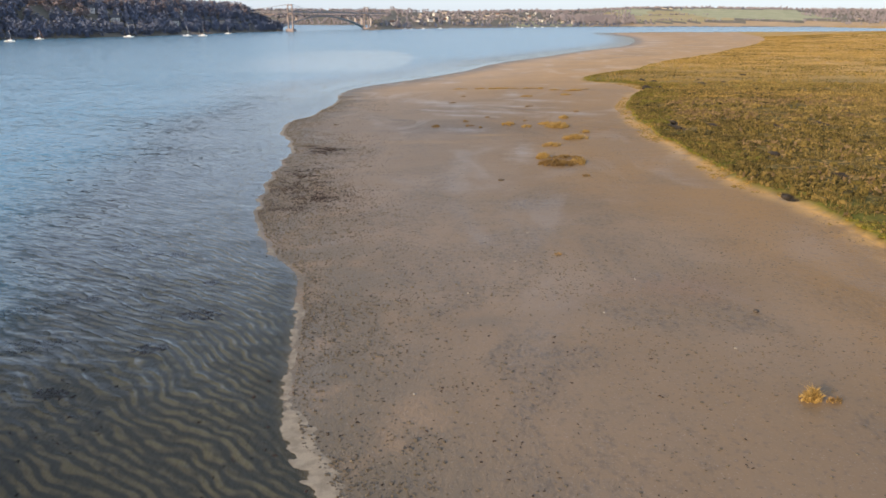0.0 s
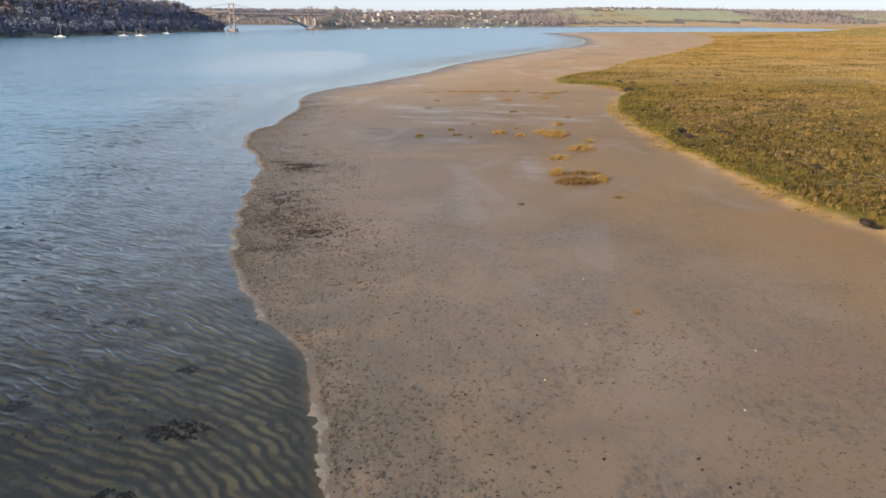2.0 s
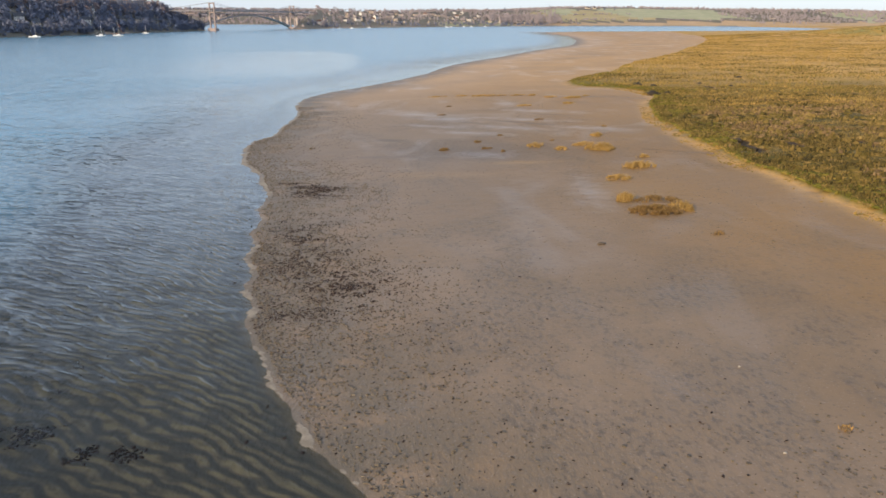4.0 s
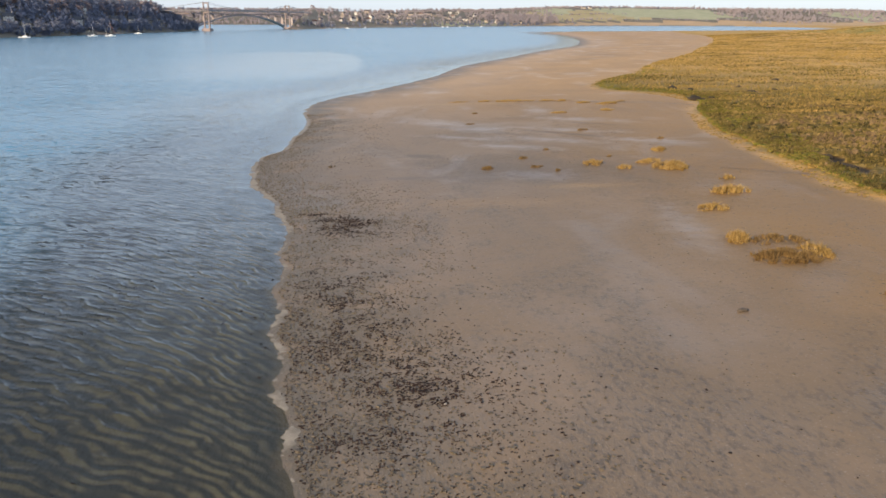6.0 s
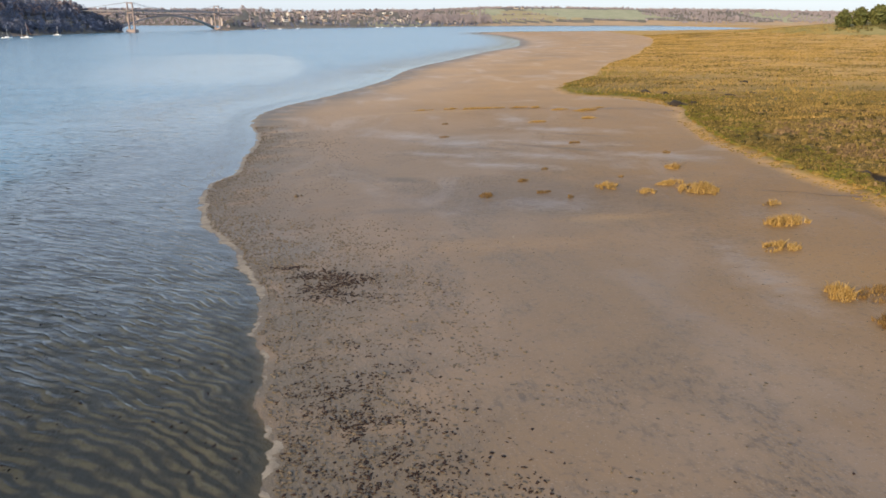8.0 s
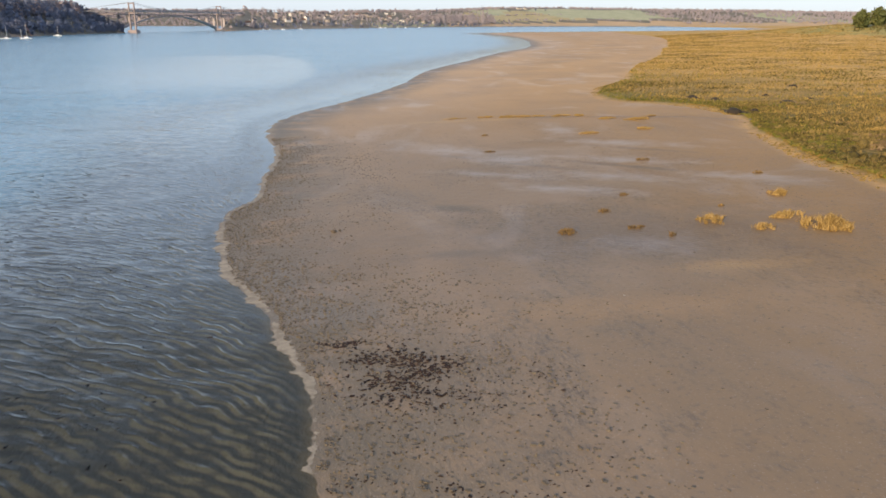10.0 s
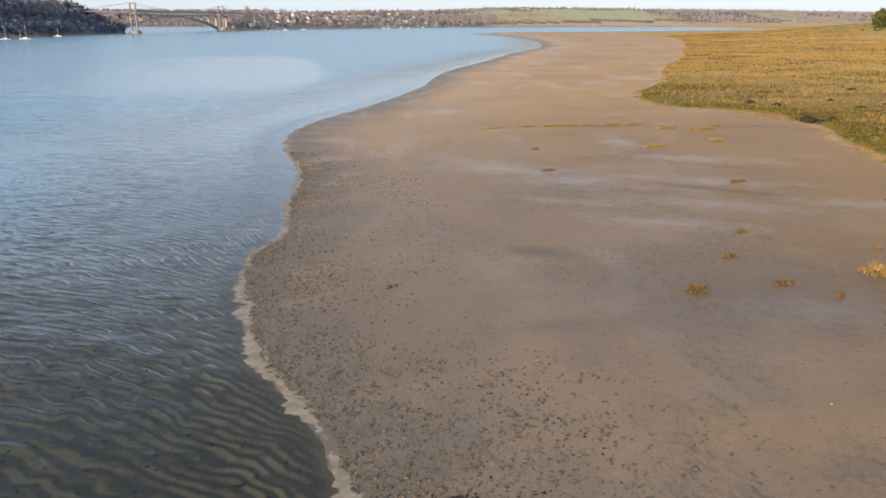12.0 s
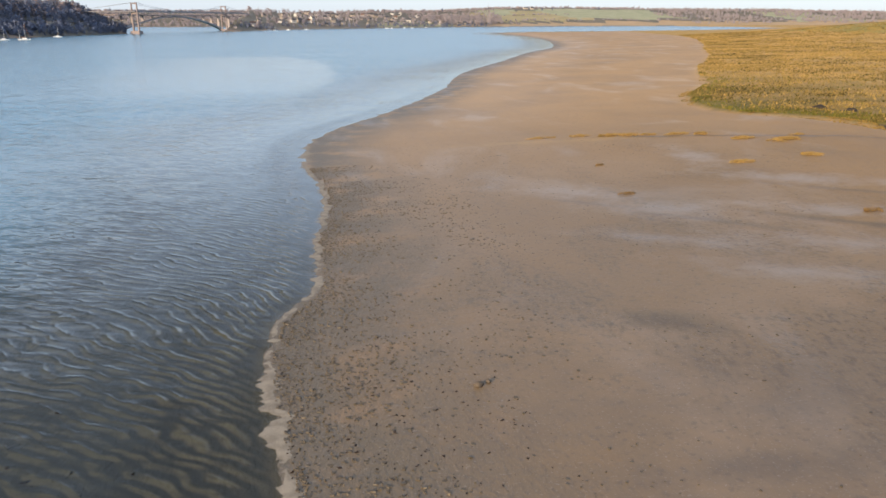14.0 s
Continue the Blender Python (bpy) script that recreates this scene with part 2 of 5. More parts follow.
# ---- materials ----
def mud_material():
    """Tidal mud and sand, the ripple bed and the marsh soil, told apart by place."""
    k = Mat("tidal_mud", 0.7, 0.4)
    shore, inland, marsh = k.attr("shore"), k.attr("inland"), k.attr("marsh")
    big = k.noise(0.045, 4, 0.5, warp=0.6)
    streak = k.noise(0.10, 5, 0.6, at=k.where((1.2, 0.7, 1), 0.5), warp=0.8)
    c = k.mix(k.ramp(big, 0.38, 0.62), (0.181, 0.119, 0.061), (0.208, 0.144, 0.086))
    c = k.mix(k.ramp(streak, 0.46, 0.72, 0, 0.7), c, (0.172, 0.112, 0.058))
    rag = k.ramp(k.noise(0.055, 6, 0.68, at=k.where((1.3, 0.8, 1), 0.4), warp=0.5), 0.46, 0.58)
    c = k.mix(k.math("MULTIPLY", rag, 0.36), c, (0.125, 0.092, 0.056))
    c = k.mix(k.math("MULTIPLY", rag, k.ramp(k.noise(1.7, 5, 0.7, at=k.where((1.3, 0.8, 1), 0.6)), 0.5, 0.62, 0, 0.75)), c, (0.075, 0.055, 0.036))
    # ochre sand towards the marsh foot
    far_sand = k.n("SeparateXYZ")
    k.put(k.where(), far_sand.inputs[0])
    foot = k.ramp(far_sand.outputs["Y"], 55, 115, -20, -42)
    c = k.mix(k.math("MULTIPLY", k.ramp(inland, foot, -6), k.ramp(k.noise(0.12, 5, 0.6), 0.28, 0.7, 0.45, 1)), c, (0.24, 0.136, 0.044))
    c = k.mix(k.math("MULTIPLY", k.ramp(inland, -4, -0.6), k.ramp(k.noise(0.3, 3), 0.3, 0.6)), c, (0.41, 0.245, 0.082))
    c = k.mix(k.math("MULTIPLY", k.ramp(far_sand.outputs["Y"], 140, 330), k.ramp(k.noise(0.03, 5, 0.6), 0.3, 0.62, 0.55, 1)), c, (0.415, 0.240, 0.084))
    # darker churned mud along the water
    c = k.mix(k.math("MULTIPLY", k.ramp(shore, 15, 1), k.ramp(k.noise(0.22, 4), 0.28, 0.55)), c, (0.116, 0.088, 0.053))
    # toned mud patches; dark strips beside the wet films paint their shaded side
    for cx, cy, rx, ry, tint, most in ((2, 151, 34, 13, (0.115, 0.083, 0.055), 0.6), (-4, 134.5, 16, 3.2, (0.27, 0.165, 0.07), 0.55), (8, 141, 8, 2.2, (0.32, 0.20, 0.08), 0.6), (-14, 149.5, 7, 1.6, (0.12, 0.085, 0.055), 0.7),
                                       (-10.5, 164.5, 4.5, 2.2, (0.085, 0.060, 0.034), 0.8), (19, 58, 8, 5, (0.19, 0.115, 0.065), 0.7), (3, 52, 3, 2, (0.12, 0.09, 0.06), 0.6),
                                       (16, 181, 14, 1.3, (0.10, 0.075, 0.052), 0.7), (3, 186.5, 10, 1.2, (0.11, 0.083, 0.058), 0.6), (24, 192, 12, 1.2, (0.11, 0.08, 0.055), 0.55), (-4, 195, 8, 1.2, (0.115, 0.085, 0.06), 0.5), (20, 206, 12, 1.6, (0.22, 0.14, 0.075), 0.5), (5, 233, 26, 2, (0.36, 0.23, 0.09), 0.7), (16, 121, 8, 12, (0.28, 0.175, 0.075), 0.3)):
        mp = k.n("Mapping")
        mp.vector_type = "TEXTURE"
        mp.inputs["Location"].default_value, mp.inputs["Scale"].default_value = (cx, cy, 0), (rx, ry, 1000)
        mp.inputs["Rotation"].default_value = (0, 0, -0.75 if 160 < cy < 215 else -0.08)
        k.put(k.where(), mp.inputs["Vector"])
        ln = k.n("VectorMath")
        ln.operation = "LENGTH"
        k.put(mp.outputs[0], ln.inputs[0])
        edge = k.math("ADD", ln.outputs["Value"], k.math("MULTIPLY", k.noise(0.28, 6, 0.7), 1.9))
        c = k.mix(k.ramp(edge, 2.0, 0.9, 0, most), c, tint)
    speck = k.noise(2.6, 3, 0.6)
    c = k.mix(k.ramp(speck, 0.54, 0.70, 0, 0.5), c, (0.09, 0.068, 0.048))
    c = k.mix(k.ramp(k.noise(7, 2), 0.58, 0.75, 0, 0.4), c, (0.30, 0.25, 0.20))
    # bed under water: lit ripple crests and shaded troughs put into the sand's colour
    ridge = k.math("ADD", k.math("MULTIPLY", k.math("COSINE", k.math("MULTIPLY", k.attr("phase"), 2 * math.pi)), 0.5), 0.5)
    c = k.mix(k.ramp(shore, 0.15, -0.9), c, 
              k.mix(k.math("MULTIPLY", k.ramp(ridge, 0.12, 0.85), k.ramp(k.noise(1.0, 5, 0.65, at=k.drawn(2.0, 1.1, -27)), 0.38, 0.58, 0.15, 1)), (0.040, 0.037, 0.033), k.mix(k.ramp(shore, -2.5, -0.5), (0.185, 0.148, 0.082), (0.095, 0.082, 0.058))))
    # marsh soil and far marsh grass
    grass = k.mix(k.ramp(k.noise(0.06, 5, 0.6, at=k.where((0.45, 1.3, 1), 0.25)), 0.36, 0.62), (0.37, 0.235, 0.08), (0.18, 0.135, 0.04))
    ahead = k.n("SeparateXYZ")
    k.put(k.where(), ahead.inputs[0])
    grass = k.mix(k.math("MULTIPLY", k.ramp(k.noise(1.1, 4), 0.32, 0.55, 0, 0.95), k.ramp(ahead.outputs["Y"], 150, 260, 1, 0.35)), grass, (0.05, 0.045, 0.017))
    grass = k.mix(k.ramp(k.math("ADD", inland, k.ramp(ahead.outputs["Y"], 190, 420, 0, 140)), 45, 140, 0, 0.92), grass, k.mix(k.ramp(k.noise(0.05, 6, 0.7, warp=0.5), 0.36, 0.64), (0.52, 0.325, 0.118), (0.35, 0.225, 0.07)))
    grass = k.mix(k.ramp(k.noise(0.5, 5, 0.7, at=k.where((0.7, 1.2, 1))), 0.45, 0.7, 0, 0.5), grass, (0.19, 0.135, 0.045))
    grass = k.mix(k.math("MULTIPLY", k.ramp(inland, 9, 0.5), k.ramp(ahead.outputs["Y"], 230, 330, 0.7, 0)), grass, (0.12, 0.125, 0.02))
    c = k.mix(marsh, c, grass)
    c = k.mix(k.ramp(k.attr("pan"), 0.15, 0.5), c, (0.030, 0.024, 0.018))
    wet = k.ramp(k.noise(0.06, 4, 0.55, at=k.where((1.2, 0.6, 1), 0.5), warp=1.0), 0.5, 0.68)
    film = None
    for cx, cy, rx, ry in ((1.6, 191, 9, 2.6), (15, 187, 13, 1.8), (11, 176, 11, 1.6), (18, 216, 3, 6), (3, 148, 6, 2), (26, 171, 8, 2), (12, 121, 2.4, 5.5), (-5, 201, 9, 2.4), (4, 170, 9, 1.4), (22, 199, 12, 2), (-2, 181, 8, 1.4)):
        mp = k.n("Mapping")
        mp.vector_type = "TEXTURE"
        mp.inputs["Location"].default_value, mp.inputs["Scale"].default_value = (cx, cy, 0), (rx, ry * 1.6, 1000)
        mp.inputs["Rotation"].default_value = (0, 0, -0.6 if 160 < cy < 215 else -0.08)
        k.put(k.where(), mp.inputs["Vector"])
        ln = k.n("VectorMath")
        ln.operation = "LENGTH"
        k.put(mp.outputs[0], ln.inputs[0])
        one = k.ramp(k.math("ADD", ln.outputs["Value"], k.math("MULTIPLY", k.noise(0.3, 6, 0.7), 3.2)), 3.0, 1.5)
        film = one if film is None else k.math("MAXIMUM", film, one)
    rough = k.mix(k.math("MULTIPLY", wet, k.ramp(marsh, 1, 0)), (0.56, 0.56, 0.56), (0.42, 0.42, 0.42))
    rough = k.mix(film, rough, (0.36, 0.36, 0.36))
    k.put(k.math("MULTIPLY", k.ramp(marsh, 0, 1, 1, 0.06), k.math("ADD", k.ramp(k.attr("shore"), 12, 48, 0.58, 0.16), k.math("MULTIPLY", film, 0.16))), k.b.inputs["Specular IOR Level"])
    soft = k.bump(k.noise(0.8, 4, 0.55), k.ramp(shore, 40, 5, 0.15, 0.24), 0.12)
    pits = k.bump(k.ramp(k.noise(3.2, 3, 0.6, at=k.where((1, 0.6, 1), 0.6)), 0.35, 0.65), k.math("MAXIMUM", k.ramp(shore, 18, 3, 0.09, 0.3), k.math("MULTIPLY", rag, 0.35)), 0.07, soft)
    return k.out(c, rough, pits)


def water_material():
    """Estuary water: clear over the shallows, clouded with silt where deep, ruffled by the wind."""
    k = Mat("estuary_water", 0.05)
    depth, calm = k.attr("depth"), k.attr("calm")
    # wind ripples: slopes of wavelets at three sizes
    gust = k.ramp(k.noise(0.02, 3, at=k.where((0.35, 1.6, 1), 0.1)), 0.3, 0.7, 0.7, 1.2)
    strength = k.math("MULTIPLY", k.math("MULTIPLY", k.ramp(depth, 0.03, 0.8, 0.42, 1.05), gust), k.ramp(calm, 0, 1, 1.0, 0.3))
    total = None
    for long, across, degrees, much in ((0.5, 0.16, -20, 0.12), (1.0, 0.3, -18, 0.25), (2.4, 0.7, -18, 0.32), (5.0, 1.4, -15, 0.19), (14, 3.6, -10, 0.06), (60, 14, -4, 0.04)):
        w = k.n("TexNoise")
        w.inputs["Scale"].default_value, w.inputs["Detail"].default_value, w.inputs["Distortion"].default_value = 1.0, 2.0, 0.35
        k.put(k.drawn(long, across, degrees), w.inputs["Vector"])
        v = k.n("VectorMath")
        v.operation = "MULTIPLY_ADD"
        k.put(w.outputs["Color"], v.inputs[0])
        v.inputs[1].default_value, v.inputs[2].default_value = (much * 0.6, much * 1.6, 0), (-much * 0.3, -much * 0.8, 0)
        if total is None:
            total = v.outputs[0]
        else:
            add = k.n("VectorMath")
            k.put(total, add.inputs[0])
            k.put(v.outputs[0], add.inputs[1])
            total = add.outputs[0]
    tilt = k.n("VectorMath")
    tilt.operation = "SCALE"
    k.put(total, tilt.inputs[0])
    k.put(strength, tilt.inputs["Scale"])
    # the small steep waves over the shallows
    turn = k.math("MULTIPLY", k.attr("phase"), 2 * math.pi)
    peak = k.math("ADD", k.math("MULTIPLY", k.math("COSINE", turn), 0.5), 0.5)
    peak = k.math("MULTIPLY", peak, peak)
    slope = k.math("MULTIPLY", k.math("MULTIPLY", k.math("SINE", turn), 1.9), k.math("MULTIPLY", peak, peak))
    slope = k.math("MULTIPLY", slope, k.math("MULTIPLY", k.attr("waves"), k.ramp(k.noise(1.0, 3, at=k.drawn(2.0, 1.1, -27)), 0.38, 0.58, 0.1, 1)))
    run = k.n("VectorMath")
    run.operation = "SCALE"
    run.inputs[0].default_value = (0.15, 0.19, 0)
    k.put(slope, run.inputs["Scale"])
    both = k.n("VectorMath")
    k.put(tilt.outputs[0], both.inputs[0])
    k.put(run.outputs[0], both.inputs[1])
    tilt = both
    up = k.n("VectorMath")
    k.put(tilt.outputs[0], up.inputs[0])
    up.inputs[1].default_value = (0, 0, 1)
    unit = k.n("VectorMath")
    unit.operation = "NORMALIZE"
    k.put(up.outputs[0], unit.inputs[0])
    nrm = unit.outputs[0]
    silt = k.mix(k.ramp(k.noise(0.012, 3), 0.35, 0.65), (0.038, 0.19, 0.29), (0.052, 0.215, 0.32))
    silt = k.mix(k.ramp(k.attr("murk"), 0.3, 0.8), (0.021, 0.029, 0.033), silt)
    # pale sky reflection painted into the body colour of slick and near-shore water
    silt = k.mix(k.ramp(k.attr("slick_shine"), 0, 1, 0, 0.85), silt, (0.34, 0.43, 0.47))
    body = k.n("BsdfDiffuse")
    k.put(silt, body.inputs["Color"])
    clear = k.n("BsdfTransparent")
    clear.inputs["Color"].default_value = (0.72, 0.73, 0.68, 1)
    murk = k.n("MixShader")
    k.put(k.math("MAXIMUM", k.attr("murk"), k.attr("slick_shine")), murk.inputs[0])
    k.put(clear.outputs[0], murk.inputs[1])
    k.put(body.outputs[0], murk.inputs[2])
    gloss = k.n("BsdfGlossy")
    k.put(k.math("MULTIPLY", k.ramp(depth, 0.1, 2.5, 0.07, 0.17), k.ramp(calm, 0, 1, 1, 0.8)), gloss.inputs["Roughness"])
    k.put(nrm, gloss.inputs["Normal"])
    grazing = k.n("LayerWeight")
    grazing.inputs["Blend"].default_value = 0.5
    k.put(nrm, grazing.inputs["Normal"])
    sheen = k.math("ADD", k.math("MULTIPLY", k.math("POWER", k.ramp(grazing.outputs["Facing"], 0.43, 1.0), 1.7), 0.72), 0.02)
    top = k.n("MixShader")
    k.put(sheen, top.inputs[0])
    k.put(murk.outputs[0], top.inputs[1])
    k.put(gloss.outputs[0], top.inputs[2])
    k.put(top.outputs[0], k.t.nodes["Material Output"].inputs["Surface"])
    return k.m


MUD = mud_material()
WATER = water_material()


def field_material(name, a, b):
    k = Mat(name, 0.85, 0.2)
    c = k.mix(k.ramp(k.noise(0.02, 4), 0.35, 0.65), a, b)
    c = k.mix(k.ramp(k.noise(0.25, 4), 0.5, 0.75, 0, 0.5), c, tuple(v * 0.6 for v in a))
    return k.out(c, None, k.bump(k.noise(0.4, 4), 0.5, 0.5))


SCRUB = field_material("hill_scrub", (0.13, 0.12, 0.095), (0.17, 0.15, 0.115))
GREEN = field_material("green_field", (0.29, 0.30, 0.18), (0.35, 0.345, 0.22))
STUBBLE = field_material("pale_field", (0.38, 0.31, 0.17), (0.30, 0.26, 0.13))
MEADOW = field_material("meadow_grass", (0.22, 0.20, 0.055), (0.30, 0.25, 0.09))
REED = field_material("reed_bank", (0.42, 0.30, 0.18), (0.36, 0.26, 0.15))
PALE_MUD = field_material("far_mud", (0.30, 0.22, 0.16), (0.26, 0.19, 0.13))


# ---- ground and water ----
def ground_height(x, y):
    z, marsh, d, e, h, n = land(x, y)
    return z, {"shore": d, "inland": e, "marsh": marsh * (h < 0) * (n < 0), "phase": RIPPLE[0], "pan": RIPPLE[1]}


def ground_zone(x, y, z):
    _, _, d, e, h, n = land(x, y)
    out = np.zeros(len(x), int)
    out[h > 3] = 1
    out[(n > 0)] = 1
    out[(n > 0) & (n < 26) & (x < 600)] = 5
    out[(h > 0) & (h < 2)] = 5
    out[(n > 0) & (n < 60 + 0.03 * x) & (x >= 420)] = 4
    patch = fuzz(x, y, 260, 2)
    out[(n > 30) & (n < 130) & (x > 180) & (x < 470)] = 2
    out[(n > 120) & (x > 620) & (x < 1150) & (n < 420)] = 3
    out[(n > 300) & (x > 700) & (x < 1150) & (patch > 0)] = 2
    out[(n > 150) & (x > 1080 - 0.3 * (n - 150)) & (x < 1600) & (n < 500)] = 2
    out[(n > 120) & (x > 2150) & (x < 2500) & (n < 500)] = 2
    out[(np.hypot(x - 600, y - 735) < 200) & (d > 60) & (z > 6.5)] = 6
    return out


near_rows = graded(24, 172, 0.31, 1.0)
rows = [-900, -400, -150, -60, -10, 12] + near_rows + graded(near_rows[-1] + 0.3, 4900, 0.3, 1.0165)
left = [-v for v in graded(25, 4200, 0.3, 1.055)][::-1]
cols = left + list(np.arange(-24.8, 8, 0.28)) + graded(8, 48, 0.36, 1.0) + graded(48.5, 4600, 0.4, 1.04)
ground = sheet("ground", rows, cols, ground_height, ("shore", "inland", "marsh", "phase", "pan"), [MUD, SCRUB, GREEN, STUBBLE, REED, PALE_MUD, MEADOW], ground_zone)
tagged(ground, "grey-brown tidal mud flat rising to a salt marsh and hills", "ground", kind="structure")


def water_height(x, y):
    z, marsh, d, e, h, n = land(x, y)
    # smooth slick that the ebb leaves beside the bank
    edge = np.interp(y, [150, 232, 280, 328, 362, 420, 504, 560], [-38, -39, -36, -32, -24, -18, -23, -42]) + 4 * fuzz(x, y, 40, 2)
    slick_shine = step(edge - x, 0, 5) * step(x, -150, -45) * step(y, 235, 400) * step(-y, -572, -550)
    calm = np.maximum(slick_shine, 0.8 * step(d, -34, -8) * step(y, 140, 200))
    # near-shore belt joins the slick: sky reflection painted as pale colour
    return np.zeros(len(x)), {"depth": np.maximum(-z, 0) + np.maximum(-d - 30, 0) * 0.01, "calm": calm, "murk": 1 - np.exp(-(np.maximum(-d - 3, 0) / 27) ** 1.5), "slick_shine": np.maximum(slick_shine, (0.28 * step(y, 95, 170) + 0.42 * step(y, 175, 250)) * step(-d, 0.5, 8) * step(d, -75, -20) * step(-y, -520, -330)), "phase": swell(x, y, d),
                              "waves": (0.45 + 0.55 * step(d, -40, -14)) * step(d, -120, -60) * step(-d, 0.1, 2.5) * step(-y, -330, -180)}


wrows = [-900, -400, -150, -60, -10, 12] + graded(24, 260, 0.55, 1.0) + graded(260.6, 4950, 0.8, 1.04)
wcols = [-v for v in graded(46, 4200, 0.9, 1.09)][::-1] + list(np.arange(-45.6, 5, 0.55)) + graded(5, 4600, 0.9, 1.12)
water = sheet("water", wrows, wcols, water_height, ("depth", "calm", "murk", "slick_shine", "phase", "waves"), [WATER])
tagged(water, "blue-grey estuary water, clear over rippled shallows", "water", kind="structure")


# ---- mesh helpers ----
def part(name, bm, material, parent=None, label="", smooth=False):
    """Links a bmesh (or a ready mesh) as one mesh object, under a thing or a part."""
    if isinstance(bm, bmesh.types.BMesh):
        me = bpy.data.meshes.new(name)
        bm.to_mesh(me)
        bm.free()
    else:
        me = bm
    if smooth:
        me.polygons.foreach_set("use_smooth", np.ones(len(me.polygons), bool))
    me.materials.append(material)
    ob = new(name, me)
    ob.parent = parent
    return tagged(ob, label)


def box(bm, centre, size, rz=0.0, taper=1.0, bevel=0.0):
    """A block with its top scaled by taper."""
    made = bmesh.ops.create_cube(bm, size=1.0)["verts"]
    for v in made:
        k = taper if v.co.z > 0 else 1.0
        v.co = Vector((v.co.x * size[0] * k, v.co.y * size[1] * k, v.co.z * size[2]))
    if bevel:
        edges = list({e for v in made for e in v.link_edges})
        made = list({v for f in bmesh.ops.bevel(bm, geom=edges, offset=bevel, segments=1, affect="EDGES")["faces"] for v in f.verts} | {v for v in made if v.is_valid})
    m = Matrix.Translation(centre) @ Matrix.Rotation(rz, 4, "Z")
    bmesh.ops.transform(bm, matrix=m, verts=made)
    return made


def tube(bm, points, radii, sides=6):
    """A tapering tube through points."""
    rings = []
    for i, p in enumerate(points):
        p = Vector(p)
        a = Vector(points[min(i + 1, len(points) - 1)]) - Vector(points[max(i - 1, 0)])
        q = a.to_track_quat("Z", "Y")
        r = radii[i] if isinstance(radii, (list, tuple)) else radii
        rings.append([bm.verts.new(p + q @ Vector((math.cos(2 * math.pi * s / sides) * r, math.sin(2 * math.pi * s / sides) * r, 0))) for s in range(sides)])
    for lo, hi in zip(rings, rings[1:]):
        for s in range(sides):
            bm.faces.new((lo[s], lo[(s + 1) % sides], hi[(s + 1) % sides], hi[s]))
    bm.faces.new(rings[0][::-1])
    bm.faces.new(rings[-1])


def soup(name, verts, faces):
    """A mesh from arrays: verts (n, 3), faces (m, 3 or 4)."""
    me = bpy.data.meshes.new(name)
    me.from_pydata(verts.tolist(), [], faces.tolist())
    me.update()
    return me


def thing(name, at, label, category, group="", rz=0.0):
    ob = new(name)
    ob.matrix_basis = Matrix.Translation(at) @ Matrix.Rotation(rz, 4, "Z")
    return tagged(ob, label, category, group)


# ---- far shore: trees, houses, bridges, boats ----
R2 = np.random.RandomState(21)
# blue-grey of distance haze is mixed into these leaf colours
HAZED_EVERGREEN = leafy("hazed_evergreen_leaves", [(0.135, 0.16, 0.235), (0.165, 0.185, 0.25), (0.20, 0.205, 0.24)], 0.8, 0.1, crown=0.6)
BARE = leafy("bare_twigs", [(0.22, 0.18, 0.19), (0.28, 0.22, 0.21), (0.34, 0.255, 0.23)], 0.8, 0.1, crown=0.6)
OCHRE_LEAF = leafy("ochre_leaves", [(0.10, 0.09, 0.035), (0.15, 0.12, 0.04), (0.09, 0.10, 0.035)])
# paled and greyed: distance haze is put into the twig colours
HAZED_TWIGS = leafy("hazed_winter_twigs", [(0.29, 0.265, 0.29), (0.34, 0.305, 0.32), (0.39, 0.34, 0.34)], 0.8, 0.1, crown=0.6)
BARK = plain("bark", (0.13, 0.10, 0.075), 0.9, 0.35, 2.0)


def tree_arrays(x, y, z, height, radius, leaves, size, low=0.25):
    """Leaf clumps and a trunk for each of many trees, as arrays."""
    n = len(x)
    ang, hh = R2.rand(n, leaves) * 6.283, R2.rand(n, leaves)
    rr = np.sqrt(R2.rand(n, leaves))
    lob = 0.75 + 0.25 * np.sin(ang * 3 + R2.rand(n, 1) * 6) + 0.15 * R2.randn(n, 1)
    prof = np.sin(np.pi * np.clip(hh * 0.85 + 0.12, 0, 1)) ** 0.7
    cx = x[:, None] + np.cos(ang) * rr * prof * lob * radius[:, None]
    cy = y[:, None] + np.sin(ang) * rr * prof * lob * radius[:, None]
    cz = z[:, None] + height[:, None] * (low + (1 - low) * hh * (0.92 + 0.16 * R2.rand(n, leaves)))
    c = np.stack([cx, cy, cz], -1).reshape(-1, 1, 3)
    tri = c + R2.randn(len(c), 4, 3) * (size * (0.6 + 0.8 * R2.rand(len(c), 1, 1)))
    v = tri.reshape(-1, 3)
    b = np.arange(len(c))[:, None] * 4
    f = np.concatenate([b + [0, 1, 2], b + [0, 2, 3], b + [0, 3, 1]], 0)
    t = 0.03 * height
    base = len(v)
    tv = np.stack([np.stack([x - t, y - t, z - 1], -1), np.stack([x + t, y - t, z - 1], -1), np.stack([x, y + t, z - 1], -1),
                   np.stack([x, y, z + height * 0.75], -1)], 1).reshape(-1, 3)
    tb = base + np.arange(n)[:, None] * 4
    tf = np.concatenate([tb + [0, 1, 3], tb + [1, 2, 3], tb + [2, 0, 3]], 0)
    return np.concatenate([v, tv]), np.concatenate([f, tf])


